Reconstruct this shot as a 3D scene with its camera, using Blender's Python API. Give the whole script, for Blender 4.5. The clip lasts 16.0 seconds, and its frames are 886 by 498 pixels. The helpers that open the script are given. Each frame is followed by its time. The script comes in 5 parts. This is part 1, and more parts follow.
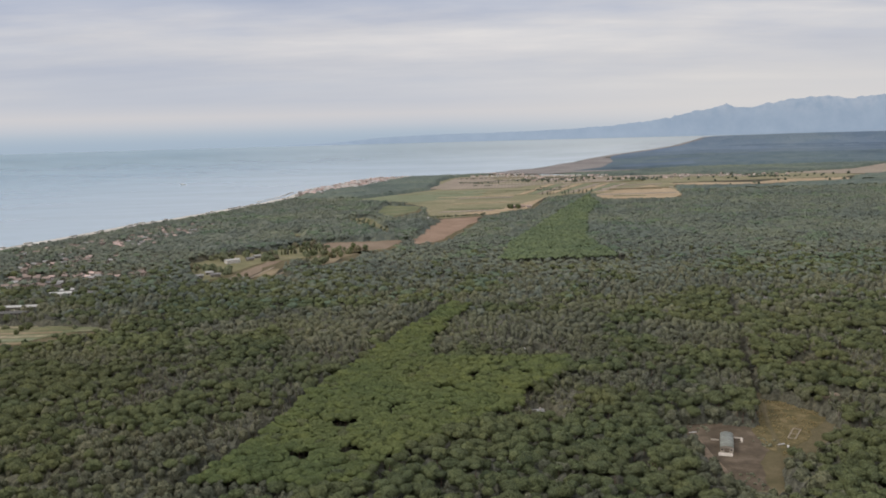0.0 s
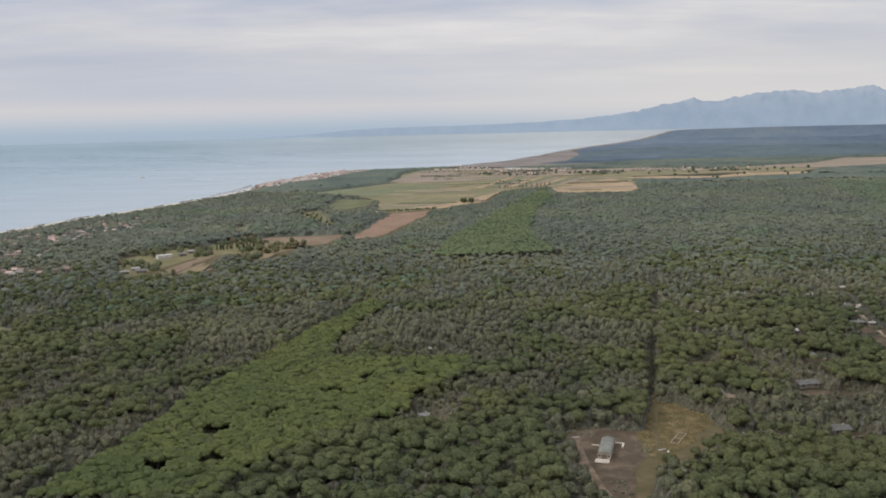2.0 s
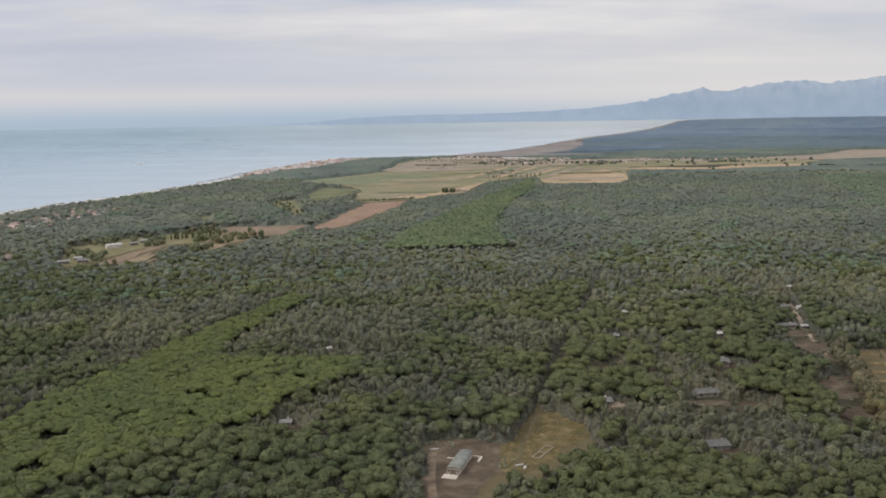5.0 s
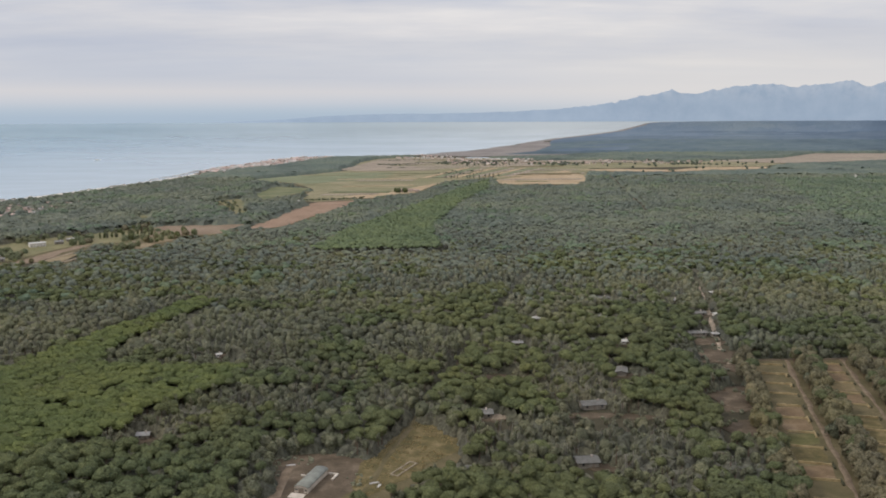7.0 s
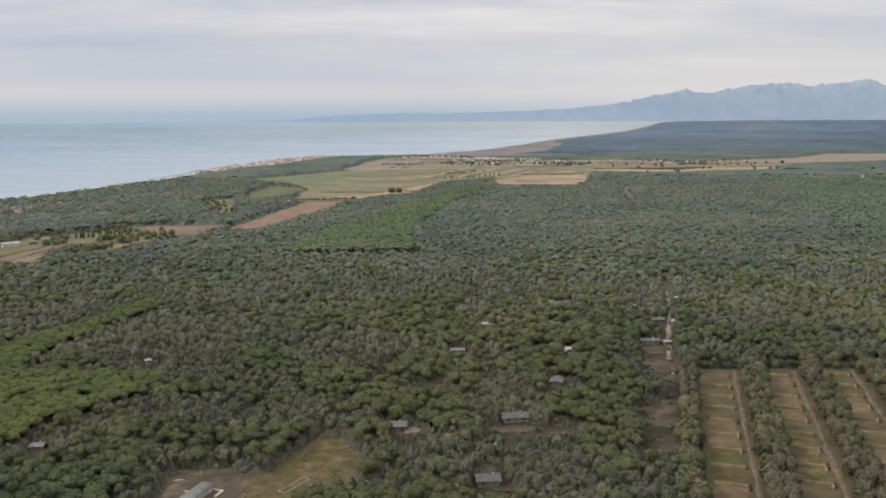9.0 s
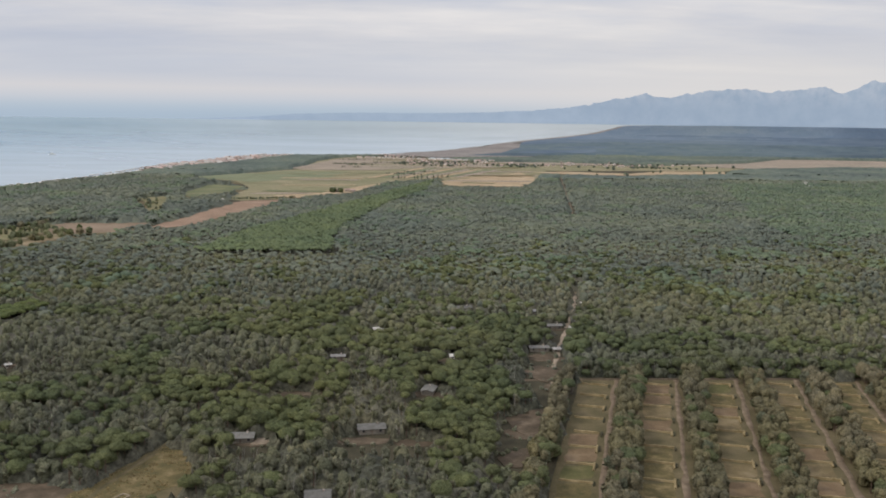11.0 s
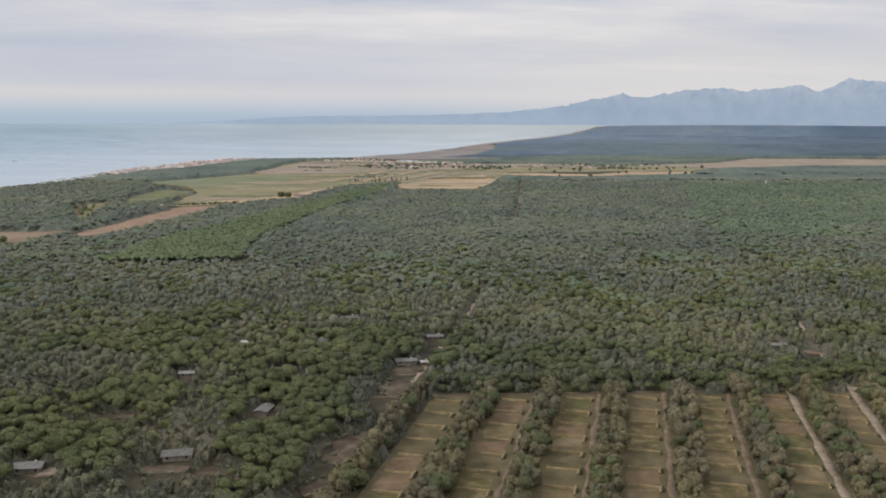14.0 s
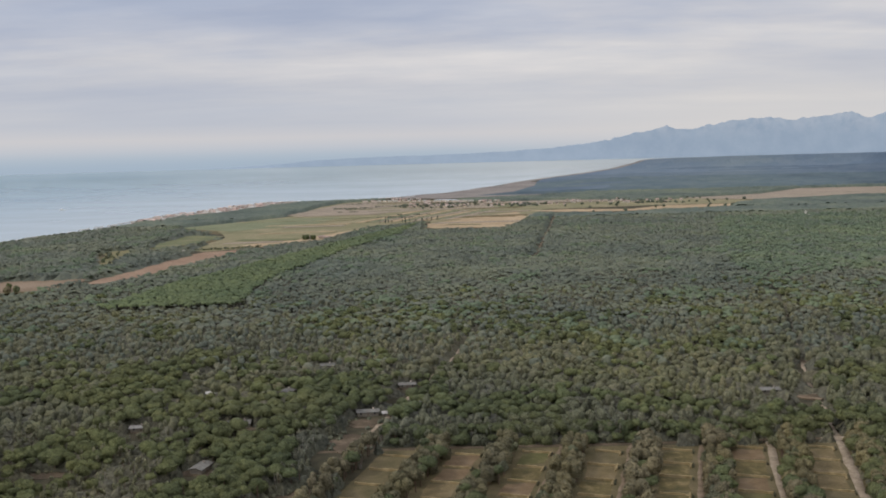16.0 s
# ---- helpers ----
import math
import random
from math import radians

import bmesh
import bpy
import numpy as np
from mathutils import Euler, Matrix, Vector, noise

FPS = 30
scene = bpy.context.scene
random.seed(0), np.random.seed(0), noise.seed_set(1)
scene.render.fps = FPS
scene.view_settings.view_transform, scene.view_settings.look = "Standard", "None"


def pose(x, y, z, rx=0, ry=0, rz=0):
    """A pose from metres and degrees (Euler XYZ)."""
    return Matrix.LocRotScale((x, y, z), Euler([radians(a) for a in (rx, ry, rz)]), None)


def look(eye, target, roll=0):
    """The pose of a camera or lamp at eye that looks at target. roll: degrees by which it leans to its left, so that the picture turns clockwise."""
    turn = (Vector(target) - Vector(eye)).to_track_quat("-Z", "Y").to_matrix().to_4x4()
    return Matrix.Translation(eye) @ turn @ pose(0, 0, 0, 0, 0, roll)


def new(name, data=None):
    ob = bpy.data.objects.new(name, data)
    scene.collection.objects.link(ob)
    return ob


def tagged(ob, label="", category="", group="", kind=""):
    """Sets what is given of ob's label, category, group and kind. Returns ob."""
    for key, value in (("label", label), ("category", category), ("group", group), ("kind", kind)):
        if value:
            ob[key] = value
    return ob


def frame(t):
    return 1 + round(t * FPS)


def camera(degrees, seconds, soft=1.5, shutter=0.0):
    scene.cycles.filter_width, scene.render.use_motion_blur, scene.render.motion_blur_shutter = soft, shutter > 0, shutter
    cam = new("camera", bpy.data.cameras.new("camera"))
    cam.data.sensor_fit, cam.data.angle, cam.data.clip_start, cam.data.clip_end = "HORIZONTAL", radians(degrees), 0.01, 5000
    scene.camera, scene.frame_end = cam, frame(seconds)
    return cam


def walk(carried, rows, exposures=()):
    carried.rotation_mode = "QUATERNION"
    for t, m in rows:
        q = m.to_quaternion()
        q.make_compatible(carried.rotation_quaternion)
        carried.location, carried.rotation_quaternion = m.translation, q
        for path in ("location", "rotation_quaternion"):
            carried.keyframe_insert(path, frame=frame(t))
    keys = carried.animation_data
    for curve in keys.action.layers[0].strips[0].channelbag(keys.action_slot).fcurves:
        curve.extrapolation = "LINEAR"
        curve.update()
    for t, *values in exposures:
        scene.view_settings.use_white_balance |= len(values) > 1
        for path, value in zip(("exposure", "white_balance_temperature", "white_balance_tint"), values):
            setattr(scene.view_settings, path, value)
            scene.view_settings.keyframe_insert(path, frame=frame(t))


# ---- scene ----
cam = camera(54.2, 16.0, soft=1.85)
PATH = [
    (0, (1.002, 3.635, 152.172), (1.013, 5.618, 151.912), -1.5),
    (0.5, (13.506, 7.451, 152.112), (13.569, 9.433, 151.849), -1.3),
    (1, (26.025, 11.349, 152.053), (26.076, 13.331, 151.787), -1.4),
    (1.5, (38.609, 15.334, 151.991), (38.664, 17.315, 151.72), -1.1),
    (2, (51.252, 19.413, 151.914), (51.315, 21.393, 151.636), -1.3),
    (2.5, (63.972, 23.578, 151.827), (64.007, 25.558, 151.545), -1.4),
    (3, (76.773, 27.78, 151.718), (76.806, 29.759, 151.434), -1.3),
    (3.5, (89.657, 32.125, 151.61), (89.733, 34.102, 151.315), -1.3),
    (4, (102.606, 36.667, 151.475), (102.655, 38.643, 151.175), -1.5),
    (6.3, (162.505, 58.439, 150.096), (162.509, 60.416, 149.792), -0.5),
    (6.5, (167.697, 60.341, 150.059), (167.725, 62.317, 149.756), -0.5),
    (7, (180.639, 65.116, 149.94), (180.709, 67.092, 149.635), -0.2),
    (7.5, (193.649, 69.895, 149.835), (193.685, 71.871, 149.531), -1.2),
    (8, (206.804, 74.487, 149.733), (206.812, 76.464, 149.429), -1.3),
    (8.5, (220.111, 78.824, 149.637), (220.101, 80.8, 149.331), -0.9),
    (9, (233.467, 82.927, 149.542), (233.488, 84.903, 149.236), -0.2),
    (9.2, (238.842, 84.55, 149.512), (238.892, 86.525, 149.205), 0.0),
    (11.3, (295.65, 101.586, 148.581), (295.742, 103.56, 148.277), 0.8),
    (11.5, (301.073, 103.222, 148.556), (301.159, 105.197, 148.249), 0.7),
    (12, (314.645, 107.341, 148.493), (314.746, 109.315, 148.188), 0.7),
    (12.5, (328.21, 111.527, 148.424), (328.334, 113.499, 148.118), 0.5),
    (13, (341.835, 115.81, 148.365), (341.931, 117.784, 148.058), 0.2),
    (13.5, (355.588, 120.247, 148.315), (355.719, 122.22, 148.01), -0.0),
    (14, (369.472, 124.941, 148.272), (369.579, 126.915, 147.973), 0.2),
    (14.5, (383.494, 129.855, 148.23), (383.57, 131.836, 147.97), 0.0),
    (15, (397.595, 135.02, 148.234), (397.655, 137.005, 147.99), 0.0),
    (15.5, (411.718, 140.318, 148.263), (411.737, 142.306, 148.037), -1.0),
    (16, (425.889, 145.606, 148.273), (425.87, 147.595, 148.062), -1.5),
]
walk(cam, [(t, look(eye, target, roll)) for t, eye, target, roll in PATH], exposures=[(0.0, -0.06), (1.0, -0.04), (2.5, -0.03), (3.5, -0.05), (4.2, 0.03), (14.0, 0.03), (14.5, -0.05), (15.0, -0.09), (16.0, -0.10)])

# ---------------------------------------------------------------- light
SUN_AZ, SUN_EL = 266.0, 40.0        # degrees: clockwise from +y, above the horizon
world = bpy.data.worlds.new("overcast_sky")
scene.world = world
world.use_nodes = True
wn, wl = world.node_tree.nodes, world.node_tree.links
wn.clear()


def wmath(op, a, b):
    n = wn.new("ShaderNodeMath")
    n.operation = op
    for i, v in enumerate((a, b)):
        if isinstance(v, (int, float)):
            n.inputs[i].default_value = v
        else:
            wl.new(v, n.inputs[i])
    return n.outputs[0]


def wramp(src, stops):
    n = wn.new("ShaderNodeValToRGB")
    el = n.color_ramp.elements
    while len(el) < len(stops):
        el.new(0.5)
    for e, (pos, col) in zip(el, stops):
        e.position, e.color = pos, (*col, 1)
    wl.new(src, n.inputs[0])
    return n.outputs[0]


def wmix(fac, a, b):
    n = wn.new("ShaderNodeMixRGB")
    for s, v in zip(n.inputs, (fac, a, b)):
        if isinstance(v, (int, float)):
            s.default_value = v
        elif isinstance(v, tuple):
            s.default_value = (*v, 1)
        else:
            wl.new(v, s)
    return n.outputs[0]


sky = wn.new("ShaderNodeTexSky")
sky.sky_type, sky.sun_disc = "NISHITA", False
sky.sun_elevation, sky.sun_rotation = radians(SUN_EL), radians(SUN_AZ)
wco = wn.new("ShaderNodeTexCoord")
wsep = wn.new("ShaderNodeSeparateXYZ")
wl.new(wco.outputs["Generated"], wsep.inputs[0])
up = wsep.outputs[2]
rise = wmath("ADD", wmath("MAXIMUM", up, 0.0), 0.095)
comb = wn.new("ShaderNodeCombineXYZ")
wl.new(wmath("DIVIDE", wsep.outputs[0], rise), comb.inputs[0])
wl.new(wmath("DIVIDE", wsep.outputs[1], rise), comb.inputs[1])


def wnoise(scale, detail, rough, stretch=(1, 1, 1), shift=(0, 0, 0)):
    mp = wn.new("ShaderNodeMapping")
    mp.inputs["Scale"].default_value = stretch
    mp.inputs["Location"].default_value = shift
    wl.new(comb.outputs[0], mp.inputs[0])
    n = wn.new("ShaderNodeTexNoise")
    n.inputs["Scale"].default_value = scale
    n.inputs["Detail"].default_value = detail
    n.inputs["Roughness"].default_value = rough
    wl.new(mp.outputs[0], n.inputs["Vector"])
    return n.outputs[0]


# two decks of stratus, long across the view, over a paler base
deck = wramp(wnoise(0.42, 7, 0.56, (0.6, 1.0, 1), (3.1, 0.4, 0)),
             [(0.36, (0.44, 0.49, 0.62)), (0.45, (0.545, 0.575, 0.67)), (0.54, (0.70, 0.690, 0.715)), (0.64, (0.88, 0.83, 0.80))])
wisps = wramp(wnoise(1.1, 7, 0.58, (0.35, 1.0, 1), (0.3, 7.7, 0)), [(0.38, (0.90, 0.905, 0.93)), (0.66, (1.07, 1.06, 1.04))])
mul = wn.new("ShaderNodeMixRGB")
mul.blend_type = "MULTIPLY"
mul.inputs[0].default_value = 1.0
wl.new(deck, mul.inputs[1])
wl.new(wisps, mul.inputs[2])
low = wramp(wmath("ADD", up, 0.02),
            [(0.0, (0.40, 0.50, 0.615)), (0.018, (0.41, 0.508, 0.625)), (0.026, (0.46, 0.545, 0.645)), (0.036, (0.58, 0.61, 0.675)), (0.046, (0.66, 0.65, 0.68)), (0.062, (0.56, 0.585, 0.66)), (0.105, (0.56, 0.58, 0.65))])
# a thinner, warmer place in the cloud over the mountains
# its lowest stop, hidden behind the mountains, is raised to brighten the bay
low = wmix(wramp(wsep.outputs[0], [(0.0, (0, 0, 0)), (0.30, (0.8, 0.8, 0.8))]), low, wramp(wmath("ADD", up, 0.02), [(0.020, (0.60, 0.62, 0.66)), (0.040, (0.72, 0.70, 0.70)), (0.09, (0.77, 0.73, 0.70))]))
blend = wramp(wmath("ADD", up, 0.02), [(0.05, (0, 0, 0)), (0.15, (1, 1, 1))])
clouds = wmix(blend, low, mul.outputs[0])
bg_sky, bg_cloud, bmix, wout = (wn.new(k) for k in ("ShaderNodeBackground", "ShaderNodeBackground", "ShaderNodeMixShader", "ShaderNodeOutputWorld"))
bg_sky.inputs[1].default_value = 0.10
bg_cloud.inputs[1].default_value = 1.0
wl.new(sky.outputs[0], bg_sky.inputs[0])
zenith = wramp(up, [(0.22, (1, 1, 1)), (0.75, (1.58, 1.66, 1.82))])
high = wn.new("ShaderNodeMixRGB")
high.blend_type, high.use_clamp = "MULTIPLY", False
high.inputs[0].default_value = 1.0
wl.new(clouds, high.inputs[1])
wl.new(zenith, high.inputs[2])
wl.new(high.outputs[0], bg_cloud.inputs[0])
bmix.inputs[0].default_value = 0.93
wl.new(bg_sky.outputs[0], bmix.inputs[1])
wl.new(bg_cloud.outputs[0], bmix.inputs[2])
wl.new(bmix.outputs[0], wout.inputs[0])

sun = new("sun", bpy.data.lights.new("sun", "SUN"))
sun.data.energy, sun.data.angle, sun.data.color = 1.80, radians(10), (1.0, 0.93, 0.83)
_az, _el = radians(SUN_AZ), radians(SUN_EL)
sun.matrix_world = look((0, 0, 600), (-math.sin(_az) * math.cos(_el), -math.cos(_az) * math.cos(_el), 600 - math.sin(_el)))



# ---------------------------------------------------------------- materials
def material(name, rough=0.9, spec=0.2, metal=0.0):
    m = bpy.data.materials.new(name)
    m.use_nodes = True
    b = m.node_tree.nodes["Principled BSDF"]
    b.inputs["Roughness"].default_value = rough
    b.inputs["Specular IOR Level"].default_value = spec
    b.inputs["Metallic"].default_value = metal
    return m, m.node_tree.nodes, m.node_tree.links, b


def tex_noise(nd, lk, scale, detail=3, rough=0.55, stretch=(1, 1, 1)):
    geo = nd.new("ShaderNodeNewGeometry")
    mp = nd.new("ShaderNodeMapping")
    mp.inputs["Scale"].default_value = stretch
    lk.new(geo.outputs["Position"], mp.inputs[0])
    n = nd.new("ShaderNodeTexNoise")
    n.inputs["Scale"].default_value, n.inputs["Detail"].default_value, n.inputs["Roughness"].default_value = scale, detail, rough
    lk.new(mp.outputs[0], n.inputs["Vector"])
    return n.outputs[0]


def ramp(nd, lk, src, stops):
    n = nd.new("ShaderNodeValToRGB")
    el = n.color_ramp.elements
    while len(el) < len(stops):
        el.new(0.5)
    for e, (pos, col) in zip(el, stops):
        e.position, e.color = pos, (*col, 1)
    lk.new(src, n.inputs[0])
    return n.outputs[0]


def mix(nd, lk, fac, a, b, kind="MIX"):
    n = nd.new("ShaderNodeMixRGB")
    n.blend_type = kind
    for s, v in zip(n.inputs, (fac, a, b)):
        if isinstance(v, (int, float)):
            s.default_value = v
        elif isinstance(v, tuple):
            s.default_value = (*v, 1)
        else:
            lk.new(v, s)
    return n.outputs[0]


def bump(nd, lk, b, src, strength, distance):
    n = nd.new("ShaderNodeBump")
    n.inputs["Strength"].default_value, n.inputs["Distance"].default_value = strength, distance
    lk.new(src, n.inputs["Height"])
    lk.new(n.outputs[0], b.inputs["Normal"])


def foliage(name, tones, patch, fine=1.5, leaf=(0.38, 1.6)):
    """Leaves: one tone a crown, drifting in large patches, with a leafy grain."""
    m, nd, lk, b = material(name, 0.85, 0.12)
    geo = nd.new("ShaderNodeNewGeometry")
    k = len(tones)
    tones, patch = [tuple(q * 1.13 for q in c) for c in tones], tuple(q * 1.13 for q in patch)
    base = ramp(nd, lk, geo.outputs["Random Per Island"], [(i / max(1, k - 1), c) for i, c in enumerate(tones)])
    drift = tex_noise(nd, lk, 0.012, 3)
    base = mix(nd, lk, ramp(nd, lk, drift, [(0.42, (0, 0, 0)), (0.62, (0.75, 0.75, 0.75))]), base, patch)
    cell = nd.new("ShaderNodeTexVoronoi")
    cell.voronoi_dimensions = "2D"
    cell.inputs["Scale"].default_value = 1 / 6.5
    lk.new(geo.outputs["Position"], cell.inputs["Vector"])
    tone = nd.new("ShaderNodeSeparateColor")
    lk.new(cell.outputs["Color"], tone.inputs[0])
    base = mix(nd, lk, 1.0, base, ramp(nd, lk, tone.outputs[0], [(0.0, (0.86, 0.87, 0.90)), (0.5, (1.0, 1.0, 1.0)), (1.0, (1.16, 1.13, 1.06))]), "MULTIPLY")
    wide = tex_noise(nd, lk, 0.006, 3, 0.6)
    base = mix(nd, lk, 1.0, base, ramp(nd, lk, wide, [(0.36, (0.84, 0.88, 0.92)), (0.5, (1.0, 1.0, 1.0)), (0.64, (1.15, 1.12, 1.02))]), "MULTIPLY")
    grain = tex_noise(nd, lk, fine, 4, 0.65)
    g = ramp(nd, lk, grain, [(0.3, (leaf[0],) * 3), (0.7, (leaf[1],) * 3)])
    lk.new(mix(nd, lk, 1.0, base, g, "MULTIPLY"), b.inputs["Base Color"])
    bump(nd, lk, b, grain, 1.0, 0.9)
    return m


def canopy(name, tones, size, stretch=1.0):
    """Far treetops: one tone a crown by cells of crown size."""
    m, nd, lk, b = material(name, 0.9, 0.1)
    geo = nd.new("ShaderNodeNewGeometry")
    v = nd.new("ShaderNodeTexVoronoi")
    v.inputs["Scale"].default_value = 1 / size
    lk.new(geo.outputs["Position"], v.inputs["Vector"])
    sep = nd.new("ShaderNodeSeparateColor")
    lk.new(v.outputs["Color"], sep.inputs[0])
    k = len(tones)
    base = ramp(nd, lk, sep.outputs[0], [(i / (k - 1), c) for i, c in enumerate(tones)])
    drift = tex_noise(nd, lk, 0.0045 * stretch, 4, 0.6)
    base = mix(nd, lk, 1.0, base, ramp(nd, lk, drift, [(0.35, (0.72, 0.74, 0.78)), (0.5, (1, 1, 1)), (0.65, (1.22, 1.16, 1.02))]), "MULTIPLY")
    grain = tex_noise(nd, lk, 0.5 * stretch, 3, 0.6)
    swing = 0.3 if stretch == 1.0 else 0.1
    base = mix(nd, lk, 1.0, base, ramp(nd, lk, grain, [(0.3, (1 - swing,) * 3), (0.7, (1 + swing,) * 3)]), "MULTIPLY")
    lk.new(base, b.inputs["Base Color"])
    if stretch == 1.0:
        bump(nd, lk, b, grain, 0.8, 1.5)
    return m


def earth(name, tones, scale=0.15, fine=2.0, rough=0.95, rows=0.0, turn=0.0):
    """Soil, sand, stubble or grass; rows: spacing of drill or plough lines in metres."""
    m, nd, lk, b = material(name, rough, 0.1)
    k = len(tones)
    base = ramp(nd, lk, tex_noise(nd, lk, scale, 4, 0.6), [(0.3 + 0.4 * i / max(1, k - 1), c) for i, c in enumerate(tones)])
    grain = tex_noise(nd, lk, fine, 4, 0.65)
    base = mix(nd, lk, 1.0, base, ramp(nd, lk, grain, [(0.3, (0.78,) * 3), (0.7, (1.2,) * 3)]), "MULTIPLY")
    if rows:
        geo = nd.new("ShaderNodeNewGeometry")
        mp = nd.new("ShaderNodeMapping")
        mp.inputs["Rotation"].default_value = (0, 0, radians(turn))
        lk.new(geo.outputs["Position"], mp.inputs[0])
        w = nd.new("ShaderNodeTexWave")
        w.inputs["Scale"].default_value, w.inputs["Distortion"].default_value = 0.314 / rows, 1.2
        lk.new(mp.outputs[0], w.inputs["Vector"])
        base = mix(nd, lk, 1.0, base, ramp(nd, lk, w.outputs["Fac"] if "Fac" in w.outputs else w.outputs[1], [(0.0, (0.86,) * 3), (1.0, (1.1,) * 3)]), "MULTIPLY")
    lk.new(base, b.inputs["Base Color"])
    bump(nd, lk, b, grain, 0.5, 0.2)
    return m


def masonry(name, tone, scale=0.6, rough=0.85, vary=0.25):
    """Plaster, concrete or tiles, stained, each building a little different."""
    m, nd, lk, b = material(name, rough, 0.25)
    info = nd.new("ShaderNodeObjectInfo")
    one = tuple(c * (1 - vary) for c in tone)
    two = tuple(min(0.9, c * (1 + vary)) for c in tone)
    base = ramp(nd, lk, info.outputs["Random"], [(0.0, one), (1.0, two)])
    st = tex_noise(nd, lk, scale, 5, 0.65)
    base = mix(nd, lk, 1.0, base, ramp(nd, lk, st, [(0.3, (0.72, 0.70, 0.67)), (0.6, (1.08, 1.08, 1.08))]), "MULTIPLY")
    lk.new(base, b.inputs["Base Color"])
    bump(nd, lk, b, st, 0.3, 0.05)
    return m


PINE = foliage("stone_pine_needles", [(0.071, 0.086, 0.040), (0.088, 0.100, 0.045), (0.106, 0.118, 0.053)], (0.093, 0.102, 0.047))
STAND_PINE = foliage("bright_pine_needles", [(0.080, 0.099, 0.036), (0.093, 0.112, 0.040), (0.107, 0.124, 0.045)], (0.100, 0.113, 0.041), leaf=(0.6, 1.4))
PINE_DARK = foliage("dark_pine_needles", [(0.063, 0.074, 0.036), (0.077, 0.090, 0.041), (0.098, 0.107, 0.046)], (0.087, 0.092, 0.043))
OAK = foliage("oak_leaves", [(0.091, 0.094, 0.060), (0.111, 0.112, 0.069), (0.135, 0.130, 0.084)], (0.105, 0.111, 0.064))
BARE = foliage("thin_brown_foliage", [(0.106, 0.107, 0.071), (0.131, 0.130, 0.086), (0.171, 0.168, 0.115)], (0.113, 0.119, 0.072))
ROW_LEAVES = foliage("row_tree_leaves", [(0.114, 0.100, 0.060), (0.139, 0.120, 0.071), (0.167, 0.143, 0.086)], (0.118, 0.108, 0.058))
LIGHT_LEAVES = foliage("light_green_leaves", [(0.104, 0.118, 0.064), (0.124, 0.138, 0.074), (0.146, 0.154, 0.088)], (0.126, 0.130, 0.074), leaf=(0.6, 1.4))
# haze of the distance is put into this leaf colour
FAR_HEDGE = foliage("hazed_hedge_leaves", [(0.076, 0.091, 0.068), (0.092, 0.106, 0.078), (0.108, 0.120, 0.088)], (0.094, 0.104, 0.078), leaf=(0.75, 1.25))
UNDER = foliage("shrub_layer_leaves", [(0.070, 0.071, 0.048), (0.088, 0.085, 0.062)], (0.086, 0.082, 0.062), 0.6)
# paler, bluer copies of the leaf tones: distance haze put into the colour
FAR_PINE = foliage("hazed_pine_needles", [(0.089, 0.117, 0.074), (0.100, 0.127, 0.079), (0.109, 0.137, 0.085)], (0.099, 0.122, 0.079), 0.5, leaf=(0.75, 1.25))
FAR_OAK = foliage("hazed_wood_leaves", [(0.095, 0.108, 0.082), (0.108, 0.119, 0.089), (0.126, 0.132, 0.100)], (0.105, 0.118, 0.088), 0.5, leaf=(0.75, 1.25))
FAR_WOOD = canopy("hazed_mixed_treetops", [(0.082, 0.104, 0.085), (0.106, 0.128, 0.102), (0.128, 0.143, 0.116), (0.095, 0.120, 0.096)], 9.0)
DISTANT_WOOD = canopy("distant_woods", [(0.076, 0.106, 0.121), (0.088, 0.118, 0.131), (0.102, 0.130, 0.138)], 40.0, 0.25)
FAR_STAND = foliage("hazed_bright_pine_needles", [(0.082, 0.105, 0.052), (0.090, 0.113, 0.056), (0.099, 0.121, 0.060)], (0.090, 0.111, 0.056), 0.5, leaf=(0.75, 1.25))
HAZE_BLUE_WOOD = canopy("haze_blue_woods", [(0.086, 0.118, 0.152), (0.098, 0.129, 0.162), (0.111, 0.140, 0.170)], 50.0, 0.22)
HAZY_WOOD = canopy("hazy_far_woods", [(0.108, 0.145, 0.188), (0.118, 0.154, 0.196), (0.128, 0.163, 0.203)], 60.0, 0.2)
PALE_BARK = masonry("pale_grey_bark", (0.23, 0.215, 0.185), 2.0)
BARK = masonry("pine_bark", (0.11, 0.075, 0.055), 2.0)
FLOOR = earth("forest_floor", [(0.030, 0.030, 0.018), (0.055, 0.048, 0.030), (0.075, 0.066, 0.042)], 0.08)
SAND = earth("pale_sandy_ground", [(0.062, 0.047, 0.031), (0.092, 0.070, 0.047), (0.154, 0.118, 0.082)], 0.12)
TRACK = earth("dirt_track", [(0.118, 0.086, 0.056), (0.162, 0.121, 0.081), (0.225, 0.172, 0.120)], 0.2)
PALE_TRACK = earth("pale_gravel_road", [(0.190, 0.148, 0.102), (0.262, 0.208, 0.148), (0.345, 0.282, 0.212)], 0.2)
DRY_GRASS = earth("dry_grass", [(0.070, 0.062, 0.028), (0.108, 0.086, 0.038), (0.19, 0.145, 0.075)], 0.16, 1.2)
PLOT = earth("plot_grass", [(0.076, 0.066, 0.032), (0.108, 0.088, 0.046), (0.146, 0.115, 0.065)], 0.09)
PLOT_DRY = earth("worn_plot_grass", [(0.110, 0.085, 0.042), (0.150, 0.114, 0.060), (0.20, 0.158, 0.092)], 0.09)
PLOT_RED = earth("trodden_red_soil", [(0.120, 0.082, 0.046), (0.150, 0.104, 0.060), (0.19, 0.138, 0.085)], 0.12)
